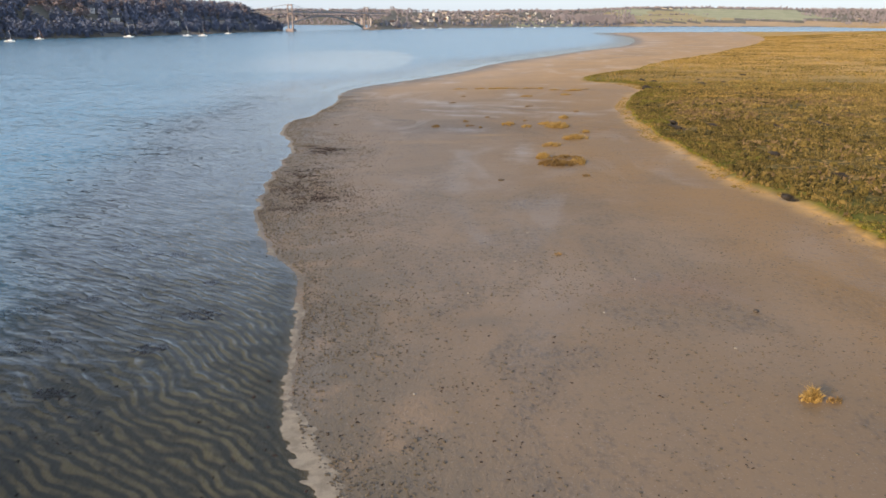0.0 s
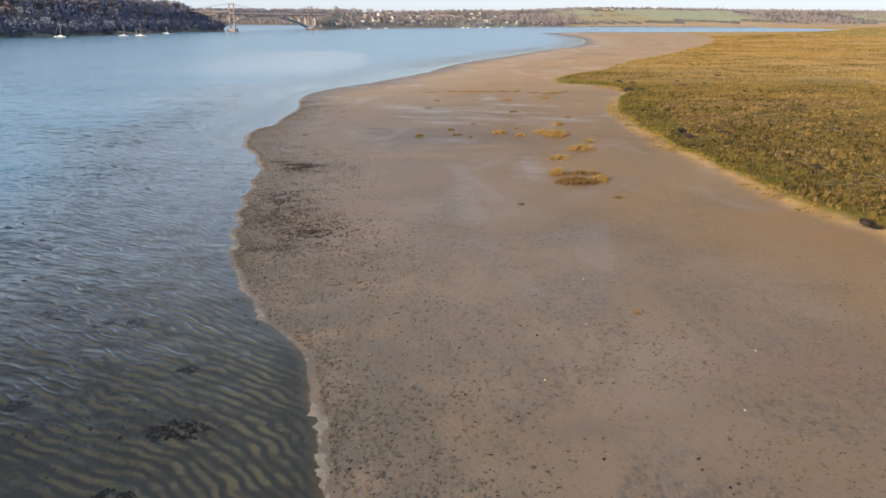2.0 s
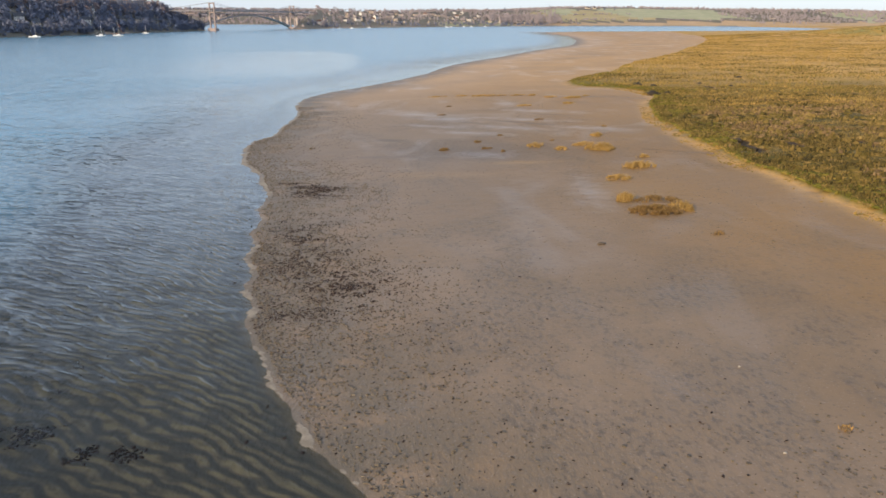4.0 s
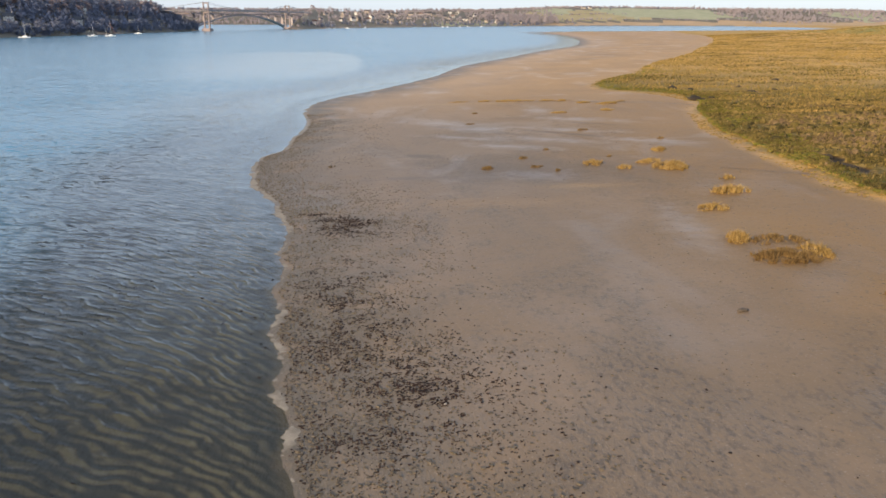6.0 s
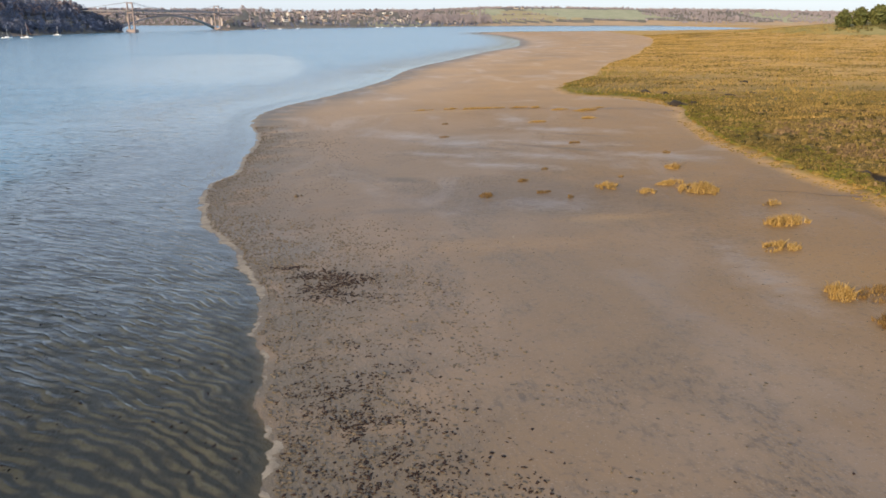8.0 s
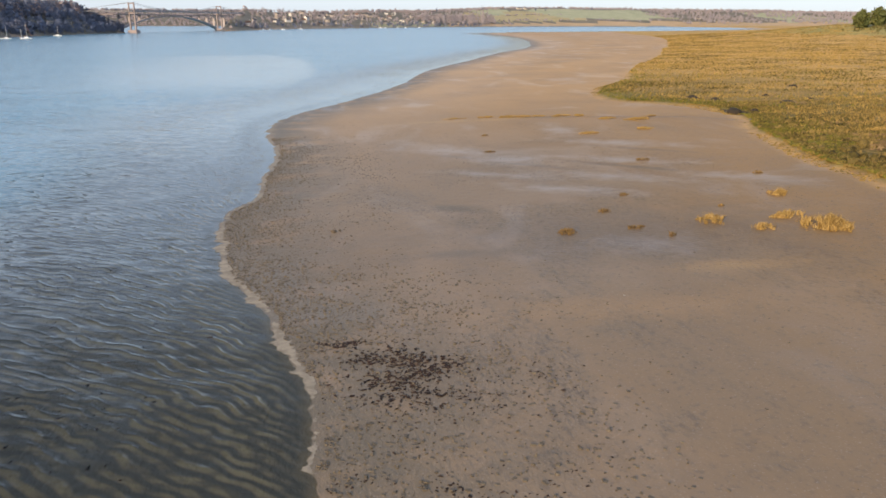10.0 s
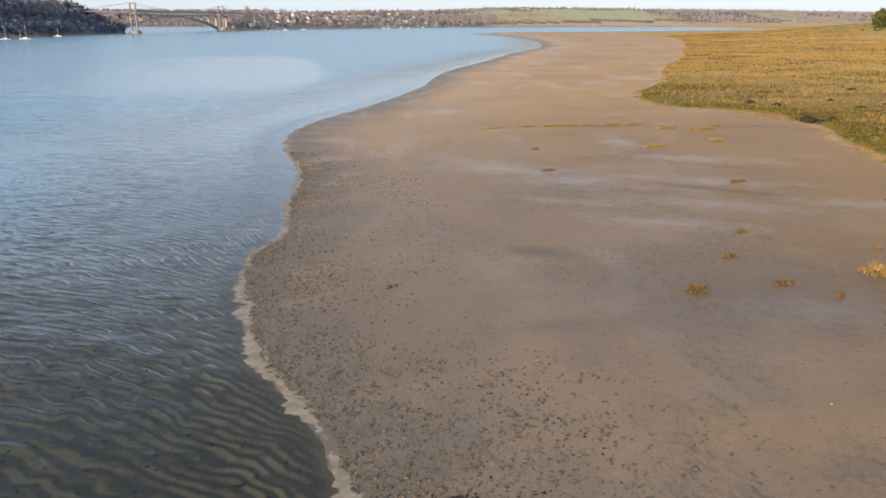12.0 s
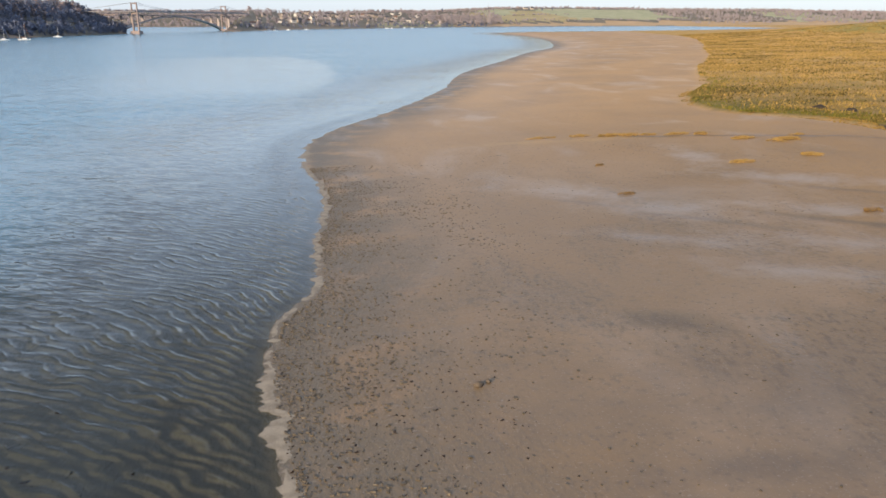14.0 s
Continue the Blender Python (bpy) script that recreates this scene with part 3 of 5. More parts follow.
def wood(name, x, y, hmin, hmax, wide, leaves, size, material, label, low=0.2):
    z = land(x, y)[0]
    h = hmin + (hmax - hmin) * R2.rand(len(x)) ** 1.3
    v, f = tree_arrays(x, y, z, h, h * wide * (0.8 + 0.4 * R2.rand(len(x))), leaves, size, low)
    ob = part(name, soup(name, v, f), material)
    return tagged(ob, label, "trees", kind="stuff")


VILLA_AT = [(-437, 1010), (-420, 1015), (-462, 1000), (-404, 1135), (-392, 1250), (-380, 1290), (-366, 1330), (-352, 1352), (-420, 1205)]


def scatter(n, x0, x1, y0, y1, keep):
    x, y = x0 + (x1 - x0) * R2.rand(n), y0 + (y1 - y0) * R2.rand(n)
    k = keep(x, y)
    # clearings in front of the villas
    for vx, vy in VILLA_AT:
        r = math.hypot(vx, vy)
        along, across = ((vx - x) * vx + (vy - y) * vy) / r, ((x - vx) * vy - (y - vy) * vx) / r
        k &= ~((np.abs(across) < 9) & (along > -7) & (along < 24))
    return x[k], y[k]


def on_headland(lo, hi, seed, cut):
    def keep(x, y):
        h = headland_distance(x, y)
        return (h > lo) & (h < hi) & (fuzz(x + seed, y, 60, 2) > cut)
    return keep


def on_north(lo, hi, seed, cut, size=120):
    def keep(x, y):
        n = north_distance(x, y)
        return (n > lo) & (n < hi) & (fuzz(x + seed, y, size, 2) > cut)
    return keep


wood("evergreen_wood", *scatter(7000, -760, -300, 620, 1475, on_headland(4, 140, 0, -0.7)), 8, 15, 0.42, 46, 0.85, HAZED_EVERGREEN,
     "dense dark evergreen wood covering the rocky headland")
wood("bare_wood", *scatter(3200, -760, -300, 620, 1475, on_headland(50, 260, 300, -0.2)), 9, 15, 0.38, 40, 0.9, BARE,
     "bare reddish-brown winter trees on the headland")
wood("shore_scrub", *scatter(2600, -560, -300, 620, 1480, on_headland(2, 16, 90, -0.6)), 3, 8, 0.75, 34, 0.8, HAZED_EVERGREEN,
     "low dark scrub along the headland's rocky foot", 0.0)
wood("far_bank_wood", *scatter(2600, -300, 620, 1600, 3300, on_north(14, 120, 40, -0.05, 90)), 5, 11, 0.5, 26, 1.2, HAZED_EVERGREEN,
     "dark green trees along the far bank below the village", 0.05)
wood("village_trees", *scatter(2600, -300, 760, 1700, 3500, on_north(60, 640, 500, -0.1, 80)), 6, 13, 0.45, 36, 1.0, HAZED_TWIGS,
     "bare brown trees and gardens between the village houses", 0.1)
wood("ridge_wood", *scatter(8000, -1300, 3300, 3000, 4600, on_north(520, 900, 700, -0.6)), 5, 9, 0.6, 26, 1.6, HAZED_TWIGS,
     "bare woodland along the skyline of the far hills", 0.05)
wood("ridge_evergreens", *scatter(900, -1300, 3300, 3000, 4600, on_north(450, 800, 900, 0.15)), 7, 14, 0.5, 26, 1.5, HAZED_EVERGREEN,
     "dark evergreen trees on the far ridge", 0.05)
wood("valley_wood", *scatter(3800, 1560, 3600, 3000, 4300, on_north(90, 620, 820, -0.2)), 8, 15, 0.5, 24, 1.6, HAZED_TWIGS,
     "bare purplish-brown woodland across the far valley", 0.05)
wood("narrows_wood", *scatter(1500, -1200, -210, 2900, 3700, on_north(10, 500, 640, -0.3)), 7, 13, 0.5, 24, 1.4, HAZED_TWIGS,
     "bare brown wood on the hills beyond the narrows", 0.05)
wood("hedgerow", *scatter(9000, 420, 2400, 2600, 3700, lambda x, y: (np.abs(north_distance(x, y) - 145 - 8 * np.sin(x / 60)) < 9) | ((np.abs(north_distance(x, y) - 300) < 8) & (x < 1150))),
     3, 8, 0.6, 16, 1.3, HAZED_TWIGS, "brown hedgerow and scrub along the field edges", 0.0)
wood("pollard_wood", *scatter(700, 380, 700, 2500, 3100, on_north(70, 260, 123, -0.2)), 10, 20, 0.45, 50, 1.2, HAZED_TWIGS,
     "tall bare brown trees beside the far waterside", 0.1)

# pine copse on the knoll
PINE = leafy("pine_needles", [(0.06, 0.075, 0.025), (0.10, 0.11, 0.036), (0.15, 0.15, 0.05)])


def pine_tree(at, height, radius):
    ob = thing("pine_tree", at, "broad green pine with a bare trunk on grass", "tree", "pine copse")
    bm = bmesh.new()
    lean = R2.randn(2) * 0.4
    tube(bm, [(0, 0, -0.6), (lean[0] * 0.4, lean[1] * 0.4, height * 0.3), (lean[0], lean[1], height * 0.6), (lean[0] * 1.3, lean[1] * 1.3, height * 0.9)],
         [0.42, 0.34, 0.24, 0.06], 7)
    for i in range(7):
        a, zz = R2.rand() * 6.28, height * (0.35 + 0.07 * i)
        tube(bm, [(lean[0], lean[1], zz), (math.cos(a) * radius * 0.4, math.sin(a) * radius * 0.4, zz + 1), (math.cos(a) * radius * 0.8, math.sin(a) * radius * 0.8, zz + 2.2)],
             [0.16, 0.1, 0.04], 5)
    part("trunk", bm, BARK, ob, "grey-brown ridged trunk")
    z0 = np.zeros(1)
    v, f = tree_arrays(z0, z0, z0, np.array([height]), np.array([radius * 1.25]), 800, 0.85, 0.08)
    part("crown", soup("crown", v[:-4], f[:-3]), PINE, ob, "uneven olive-green needle crown")
    return ob


for px, py, ph, pr in [(460, 708, 14, 6), (466, 716, 17, 7), (474, 704, 17, 7), (482, 714, 18, 8), (488, 698, 17, 7), (497, 706, 19, 8), (506, 694, 18, 7),
                       (514, 704, 18, 8), (522, 690, 19, 8), (533, 698, 18, 8), (544, 690, 19, 8), (556, 700, 18, 8), (568, 688, 19, 8), (586, 696, 19, 8), (500, 716, 18, 8)]:
    pine_tree((px + 8, py, ground_z(px + 8, py)), ph * 0.84, pr)
wood("knoll_scrub", *scatter(60, 440, 560, 660, 700, lambda x, y: x > 0), 1.2, 3, 0.8, 18, 0.5, OCHRE_LEAF, "low olive scrub in front of the pines", 0.0)

# houses
WHITE_WALL = plain("white_render", (0.66, 0.63, 0.58), 0.85, 0.15)
CREAM_WALL = plain("cream_render", (0.52, 0.45, 0.37), 0.85, 0.15)
STONE_WALL = plain("granite_wall", (0.34, 0.30, 0.26), 0.9, 0.3)
SLATE = plain("slate_roof", (0.075, 0.078, 0.09), 0.55, 0.3)
RED_TILE = plain("brown_tile_roof", (0.20, 0.11, 0.075), 0.75, 0.3)
PANE = plain("window_glass", (0.03, 0.035, 0.045), 0.12, 0.1)
SHUTTER = plain("blue_grey_paint", (0.16, 0.20, 0.26), 0.6, 0.2)


def house(name, at, rz, wide, deep, eaves, ridge, wall_m, roof_m, label, group):
    ob = thing(name, at, label, "house", group, rz)
    bm = bmesh.new()
    box(bm, (0, 0, eaves / 2 - 1.5), (wide, deep, eaves + 3))
    # gables
    for s in (-1, 1):
        x = s * wide / 2
        q = [bm.verts.new((x - 0.15 * s, -deep / 2, eaves)), bm.verts.new((x - 0.15 * s, deep / 2, eaves)), bm.verts.new((x - 0.15 * s, 0, ridge))]
        bm.faces.new(q)
    part("wall", bm, wall_m, ob)
    bm = bmesh.new()
    o = 0.35
    for s in (-1, 1):
        p = [(-wide / 2 - o, s * (deep / 2 + o), eaves - 0.25), (wide / 2 + o, s * (deep / 2 + o), eaves - 0.25), (wide / 2 + o, 0, ridge), (-wide / 2 - o, 0, ridge)]
        lo = [bm.verts.new(v) for v in p]
        hi = [bm.verts.new((v[0], v[1], v[2] + 0.25)) for v in p]
        bm.faces.new(hi), bm.faces.new(lo[::-1])
        for i in range(4):
            bm.faces.new((lo[i], lo[(i + 1) % 4], hi[(i + 1) % 4], hi[i]))
    roof = part("roof", bm, roof_m, ob)
    bm = bmesh.new()
    box(bm, (wide / 2 - 0.7, 0, ridge + 0.5), (0.7, 1.1, 2.0), 0, 0.9)
    part("chimney", bm, wall_m, roof)
    for lev in range(2 if eaves > 4.5 else 1):
        for i in range(max(2, int(wide / 3.2))):
            x = -wide / 2 + (i + 0.5) * wide / max(2, int(wide / 3.2))
            bm = bmesh.new()
            box(bm, (x, -deep / 2 - 0.02, 1.6 + lev * 2.6), (0.9, 0.12, 1.25))
            w = part("window", bm, PANE, ob)
    bm = bmesh.new()
    box(bm, (0.3, -deep / 2 - 0.03, 1.05), (1.0, 0.14, 2.1))
    part("door", bm, SHUTTER, ob)
    return ob


kinds = [(WHITE_WALL, SLATE, "white-rendered house with a dark slate roof"), (CREAM_WALL, SLATE, "cream house with a grey slate roof"),
         (STONE_WALL, SLATE, "grey stone house with a slate roof"), (WHITE_WALL, RED_TILE, "white house with a brown tiled roof")]
models = []
for i, (wm, rm, text) in enumerate(kinds):
    for wide, deep, eaves, ridge in ((11, 8, 5.2, 9.0), (15, 8.5, 5.6, 10.0), (9, 7.5, 3.2, 7.0)):
        models.append((wm, rm, wide, deep, eaves, ridge, text + " among far trees"))
built = {}
made_at = []
R3 = np.random.RandomState(5)
tries = 0
while len(made_at) < 60 and tries < 4000:
    tries += 1
    x, y = -150 + 600 * R3.rand(), 1750 + 1250 * R3.rand()
    n = float(north_distance(np.array([x]), np.array([y]))[0])
    if not 70 < n < 470 or any(math.hypot(x - a, y - b) < 24 for a, b in made_at):
        continue
    made_at.append((x, y))
    key = R3.choice(len(models), p=[.08, .05, .07, .10, .08, .08, .13, .10, .12, .08, .05, .06])
    at = Vector((x, y, ground_z(x, y) + 1.0))
    rz = R3.choice([0, 0, 0.4, -0.4, 1.57, 0.9]) + R3.randn() * 0.15
    if key in built:
        copy_thing(built[key], Matrix.Translation(at) @ Matrix.Rotation(rz, 4, "Z"))
    else:
        wm, rm, wide, deep, eaves, ridge, text = models[key]
        built[key] = house("house", at, rz, wide, deep, eaves, ridge, wm, rm, text, "village houses")

# villas on the headland and a farm on the ridge
VILLAS = [(*VILLA_AT[0], 14, WHITE_WALL, SLATE, "white villa with a slate roof in the headland wood"),
          (*VILLA_AT[1], 11, CREAM_WALL, SLATE, "cream villa with a slate roof on the wooded headland"),
          (*VILLA_AT[2], 10, WHITE_WALL, SLATE, "small white house with grey roof on the headland"),
          (*VILLA_AT[3], 15, WHITE_WALL, SLATE, "large white villa above the headland shore"),
          (*VILLA_AT[4], 10, STONE_WALL, SLATE, "stone house with a slate roof near the bridge"),
          (*VILLA_AT[5], 11, CREAM_WALL, SLATE, "cream house with a slate roof near the bridge"),
          (*VILLA_AT[6], 11, STONE_WALL, SLATE, "grey stone house at the headland's end"),
          (*VILLA_AT[7], 9, STONE_WALL, SLATE, "small stone house at the headland's end"),
          (*VILLA_AT[8], 9, WHITE_WALL, SLATE, "white cottage half hidden in the headland wood")]
for hx, hy, w, wm, rm, text in VILLAS:
    house("villa", (hx, hy, ground_z(hx, hy) + 0.6), 0.5 + 0.25 * math.sin(hx), w * 0.8, 7, 4.8, 8.6, wm, rm, text, "headland houses")
for hx, hy, w in [(985, 3640, 22), (1020, 3650, 14), (2300, 3420, 30), (1730, 3330, 26), (500, 2790, 16), (522, 2800, 12)]:
    house("farm_building", (hx, hy, ground_z(hx, hy) + 1), 0.2, w, 9, 5, 9, CREAM_WALL, SLATE, "long cream farm building with a slate roof", "farms")

# bridges
CONCRETE = plain("weathered_concrete", (0.27, 0.225, 0.215), 0.85, 0.2, 0.5)
PALE_CONCRETE = plain("pale_concrete", (0.34, 0.305, 0.30), 0.85, 0.15, 0.5)
STEEL = plain("grey_painted_steel", (0.22, 0.22, 0.24), 0.5, 0.2, 0.5)


def suspension_bridge(a, b, deck_z, top_z):
    """Pylon feet a and b on the water; the deck runs through both."""
    a, b = Vector((*a, 0)), Vector((*b, 0))
    run = b - a
    ang = math.atan2(run.y, run.x)
    span = run.length
    turned = -0.16 - ang
    ob = thing("suspension_bridge", a, "grey concrete suspension bridge with two tall portal pylons", "bridge", rz=ang)
    for k in (0, 1):
        bm = bmesh.new()
        x = k * span
        for s in (-1, 1):
            box(bm, (x, s * 4.6, top_z / 2 - 1), (2.6, 2.1, top_z + 2), 0, 0.72)
        box(bm, (x, 0, deck_z - 3), (2.6, 9, 2.4))
        box(bm, (x, 0, top_z - 1.4), (2.2, 9, 1.8))
        pyl = part("pylon", bm, CONCRETE, ob, "pale concrete portal pylon")
        bm = bmesh.new()
        box(bm, (x, 0, 1.8), (11, 17, 5.5), 0, 0.9, 0.4)
        part("pier_base", bm, CONCRETE, pyl)
    bm = bmesh.new()
    box(bm, (span / 2 + 47.5, 0, deck_z), (span + 95, 8.4, 1.0))
    part("deck", bm, STEEL, ob, "grey steel road deck")
    bm = bmesh.new()
    box(bm, (-48 * math.cos(turned), -48 * math.sin(turned), deck_z - 0.004), (100, 8.4, 1.0), turned)
    part("approach_deck", bm, STEEL, ob, "road deck running into the wooded hill")
    for s in (-1, 1):
        bm = bmesh.new()
        box(bm, (span / 2 + 47.5, s * 4.1, deck_z + 1.4), (span + 95, 0.12, 0.9))
        part("railing", bm, STEEL, ob)
        bm = bmesh.new()
        pts = [(-92 * math.cos(turned) - 4.4 * s * math.sin(turned), -92 * math.sin(turned) + 4.4 * s * math.cos(turned), deck_z + 1.2)] + [(span * i / 16, s * 4.4, deck_z + 2.5 + (top_z - deck_z - 2.5) * (2 * i / 16 - 1) ** 2) for i in range(17)] + [(span + 90, s * 4.4, deck_z + 1.2)]
        tube(bm, pts, 0.22, 5)
        part("cable", bm, STEEL, ob, "dark steel main cable")
        for i in range(1, 16):
            bm = bmesh.new()
            zz = deck_z + 2.5 + (top_z - deck_z - 2.5) * (2 * i / 16 - 1) ** 2
            tube(bm, [(span * i / 16, s * 4.4, deck_z), (span * i / 16, s * 4.4, zz)], 0.07, 4)
            part("hanger", bm, STEEL, ob)


suspension_bridge((-291, 1410), (-183.2, 1680), 33.5, 47)


def arch_bridge(a, b, deck_z):
    a, b = Vector((*a, 0)), Vector((*b, 0))
    run = b - a
    span = run.length
    ob = thing("arch_bridge", a, "pale concrete arch road bridge behind the suspension bridge", "bridge", rz=math.atan2(run.y, run.x))
    bm = bmesh.new()
    box(bm, (span / 2 + 42, 0, deck_z), (span + 86, 11, 1.6))
    part("deck", bm, CONCRETE, ob)
    bm = bmesh.new()
    turned = -0.16 - math.atan2(run.y, run.x)
    box(bm, (-44 * math.cos(turned), -44 * math.sin(turned), deck_z - 0.004), (92, 11, 1.6), turned)
    part("approach_deck", bm, CONCRETE, ob, "concrete deck running into the wooded hill")
    prof = [(span * i / 24, 2 + (deck_z - 4) * (1 - (2 * i / 24 - 1) ** 2)) for i in range(25)]
    bm = bmesh.new()
    rows_ = []
    for x, z in prof:
        t = 0.8 + 0.7 * abs(2 * x / span - 1)
        rows_.append([bm.verts.new((x, yy, zz)) for yy, zz in ((-4, z - t), (4, z - t), (4, z + t), (-4, z + t))])
    for p, q in zip(rows_, rows_[1:]):
        for i in range(4):
            bm.faces.new((p[i], p[(i + 1) % 4], q[(i + 1) % 4], q[i]))
    bm.faces.new(rows_[0]), bm.faces.new(rows_[-1][::-1])
    part("arch", bm, PALE_CONCRETE, ob, "slender curved concrete arch")
    for i in (1, 3, 5, 7, 17, 19, 21, 23, 26):
        x = span * i / 24
        z = prof[i][1] if 0 <= i <= 24 else -2
        bm = bmesh.new()
        box(bm, (x, 0, (z + deck_z) / 2), (0.7, 4.5, deck_z - z))
        part("column", bm, PALE_CONCRETE, ob)


arch_bridge((-328, 1446), (-197, 1770), 29.0)

# boats at their moorings
GELCOAT = plain("white_gelcoat", (0.78, 0.78, 0.76), 0.3, 0.08)
SPAR = plain("aluminium_spar", (0.62, 0.60, 0.57), 0.35, 0.1, metal=0.6)
CANVAS = plain("blue_canvas", (0.06, 0.09, 0.19), 0.8, 0.2)
RUST = plain("tan_canvas", (0.33, 0.16, 0.09), 0.8, 0.2)


def sail_boat(at, rz, length, mast, label, canvas, mizzen=False):
    ob = thing("sailing_boat", at, label, "boat", "moored boats", rz)
    bm = bmesh.new()
    prev = None
    for i in range(9):
        u = i / 8
        half = 0.16 * length * math.sin(math.pi * min(0.98, 0.22 + 0.75 * u)) ** 0.8 if u < 0.99 else 0.04
        x, sheer = (u - 0.5) * length, 0.11 * length * (0.75 + 0.4 * (u - 0.4) ** 2)
        ring = [bm.verts.new(p) for p in ((x, -half, sheer), (x, -half * 0.85, 0.1), (x, 0, -0.04 * length), (x, half * 0.85, 0.1), (x, half, sheer))]
        if prev:
            for k in range(4):
                bm.faces.new((prev[k], ring[k], ring[k + 1], prev[k + 1]))
            bm.faces.new((prev[4], ring[4], ring[0], prev[0]))
        else:
            bm.faces.new(ring[::-1])
        prev = ring
    part("hull", bm, GELCOAT, ob, "white moulded hull")
    bm = bmesh.new()
    box(bm, (0.02 * length, 0, 0.13 * length), (0.38 * length, 0.17 * length, 0.09 * length), 0, 0.8, 0.08)
    part("cabin", bm, GELCOAT, ob)
    for mx, mh in [(0.08, mast)] + ([(-0.36, mast * 0.62)] if mizzen else []):
        bm = bmesh.new()
        tube(bm, [(mx * length, 0, 0.05 * length), (mx * length, 0, mh)], [0.2, 0.13], 6)
        part("mast", bm, SPAR, ob, "tall pale mast")
        bm = bmesh.new()
        tube(bm, [(mx * length - 0.1, 0, 0.22 * length), (mx * length - 0.33 * length, 0, 0.22 * length)], [0.2, 0.14], 6)
        part("boom", bm, canvas, ob, "boom with a furled sail under its cover")
    for s in (0.49, -0.49):
        bm = bmesh.new()
        tube(bm, [(s * length, 0, 0.11 * length), (0.08 * length, 0, mast * 0.97)], 0.13 if s > 0 else 0.03, 4)
        part("stay", bm, canvas if s > 0 else SPAR, ob)


for bx, by, brz, bl, bmst, cv, mz in [(-388, 930, 0.1, 12, 16, CANVAS, False), (-341, 1000, 0.3, 11, 14, CANVAS, False), (-324, 1010, 0.2, 12, 16, RUST, True),
                                      (-336, 1165, 0.0, 10, 12, CANVAS, False), (-434, 813, 0.2, 9, 10, RUST, False), (-421, 735, 0.1, 10, 10.5, CANVAS, False),
                                      (-104, 1755, 0.2, 13, 15, CANVAS, False), (-92, 1800, 0.0, 9, 11, CANVAS, False), (-27, 1960, 0.1, 10, 13, CANVAS, False)]:
    sail_boat((bx, by, 0), brz, bl, bmst, "white ketch moored with sails furled" if mz else "white sailing yacht moored with sails furled", cv, mz)


def motor_boat(at, rz, length):
    ob = thing("motor_boat", at, "small white motor boat moored off the far bank", "boat", "moored boats", rz)
    bm = bmesh.new()
    box(bm, (0, 0, 0.3), (length, length * 0.34, 1.3), 0, 1.08, 0.2)
    part("hull", bm, GELCOAT, ob)
    bm = bmesh.new()
    box(bm, (-0.05 * length, 0, 1.6), (length * 0.4, length * 0.26, 1.4), 0, 0.8, 0.1)
    part("cabin", bm, GELCOAT, ob)


for bx, by, bl in [(-66, 1850, 8), (190, 2230, 9), (250, 2330, 8), (275, 2350, 8), (205, 2250, 7), (330, 2440, 8)]:
    motor_boat((bx, by, 0), 0.2, bl)


# two lattice masts on the skyline
def radio_mast(x, y, height):
    z = ground_z(x, y)
    ob = thing("radio_mast", (x, y, z), "thin grey lattice radio mast on the ridge", "mast", "radio masts")
    for i in range(3):
        bm = bmesh.new()
        a = i * 2.094
        tube(bm, [(math.cos(a) * 1.6, math.sin(a) * 1.6, -1), (math.cos(a) * 0.3, math.sin(a) * 0.3, height)], [0.22, 0.14], 4)
        part("leg", bm, STEEL, ob)
    bm = bmesh.new()
    for i in range(14):
        u0, u1 = i / 14, (i + 1) / 14
        for j in range(3):
            a, b = j * 2.094, (j + 1) * 2.094
            ra, rb = 1.6 - 1.3 * u0, 1.6 - 1.3 * u1
            tube(bm, [(math.cos(a) * ra, math.sin(a) * ra, u0 * height), (math.cos(b) * rb, math.sin(b) * rb, u1 * height)], 0.08, 3)
    part("bracing", bm, STEEL, ob)


radio_mast(690, 3150, 48)
radio_mast(560, 3080, 40)
radio_mast(440, 2600, 36)


# ---- marsh vegetation ----
def clump_mesh(name, x, y, radius, height, spread=0.3, long=1.0):
    """Many ragged low hummocks of vegetation as one mesh; 12 faces each."""
    n = len(x)
    z = land(x, y)[0]
    ang = np.linspace(0, 2 * np.pi, 7)[:6][None, :] + R2.rand(n, 1) * 6.28
    rad = radius[:, None] * (0.7 + 0.6 * R2.rand(n, 6))
    ring = np.stack([x[:, None] + np.cos(ang) * rad, y[:, None] + np.sin(ang) * rad, np.repeat(z[:, None] - 0.08, 6, 1)], -1)
    mid_r = rad * (0.55 + 0.4 * R2.rand(n, 6))
    off = ang + 0.5
    mid = np.stack([x[:, None] + np.cos(off) * mid_r, y[:, None] + np.sin(off) * mid_r, z[:, None] + height[:, None] * (0.45 + 0.75 * R2.rand(n, 6))], -1)
    top = np.stack([x + R2.randn(n) * radius * spread, y + R2.randn(n) * radius * spread, z + height * (0.55 + 0.6 * R2.rand(n))], -1)[:, None, :]
    v = np.concatenate([ring, mid, top], 1)
    if long != 1.0:  # drawn out along the way that the ebb runs
        run = ((v[..., 0] - x[:, None]) * 0.8 - (v[..., 1] - y[:, None]) * 0.6) * (long - 1)
        v[..., 0] += run * 0.8
        v[..., 1] -= run * 0.6
    v = v.reshape(-1, 3)
    b = np.arange(n)[:, None] * 13
    f = []
    for i in range(6):
        j = (i + 1) % 6
        f += [b + [i, j, 6 + i], b + [j, 6 + j, 6 + i], b + [6 + i, 6 + j, 12]]
    return soup(name, v, np.concatenate(f, 0))


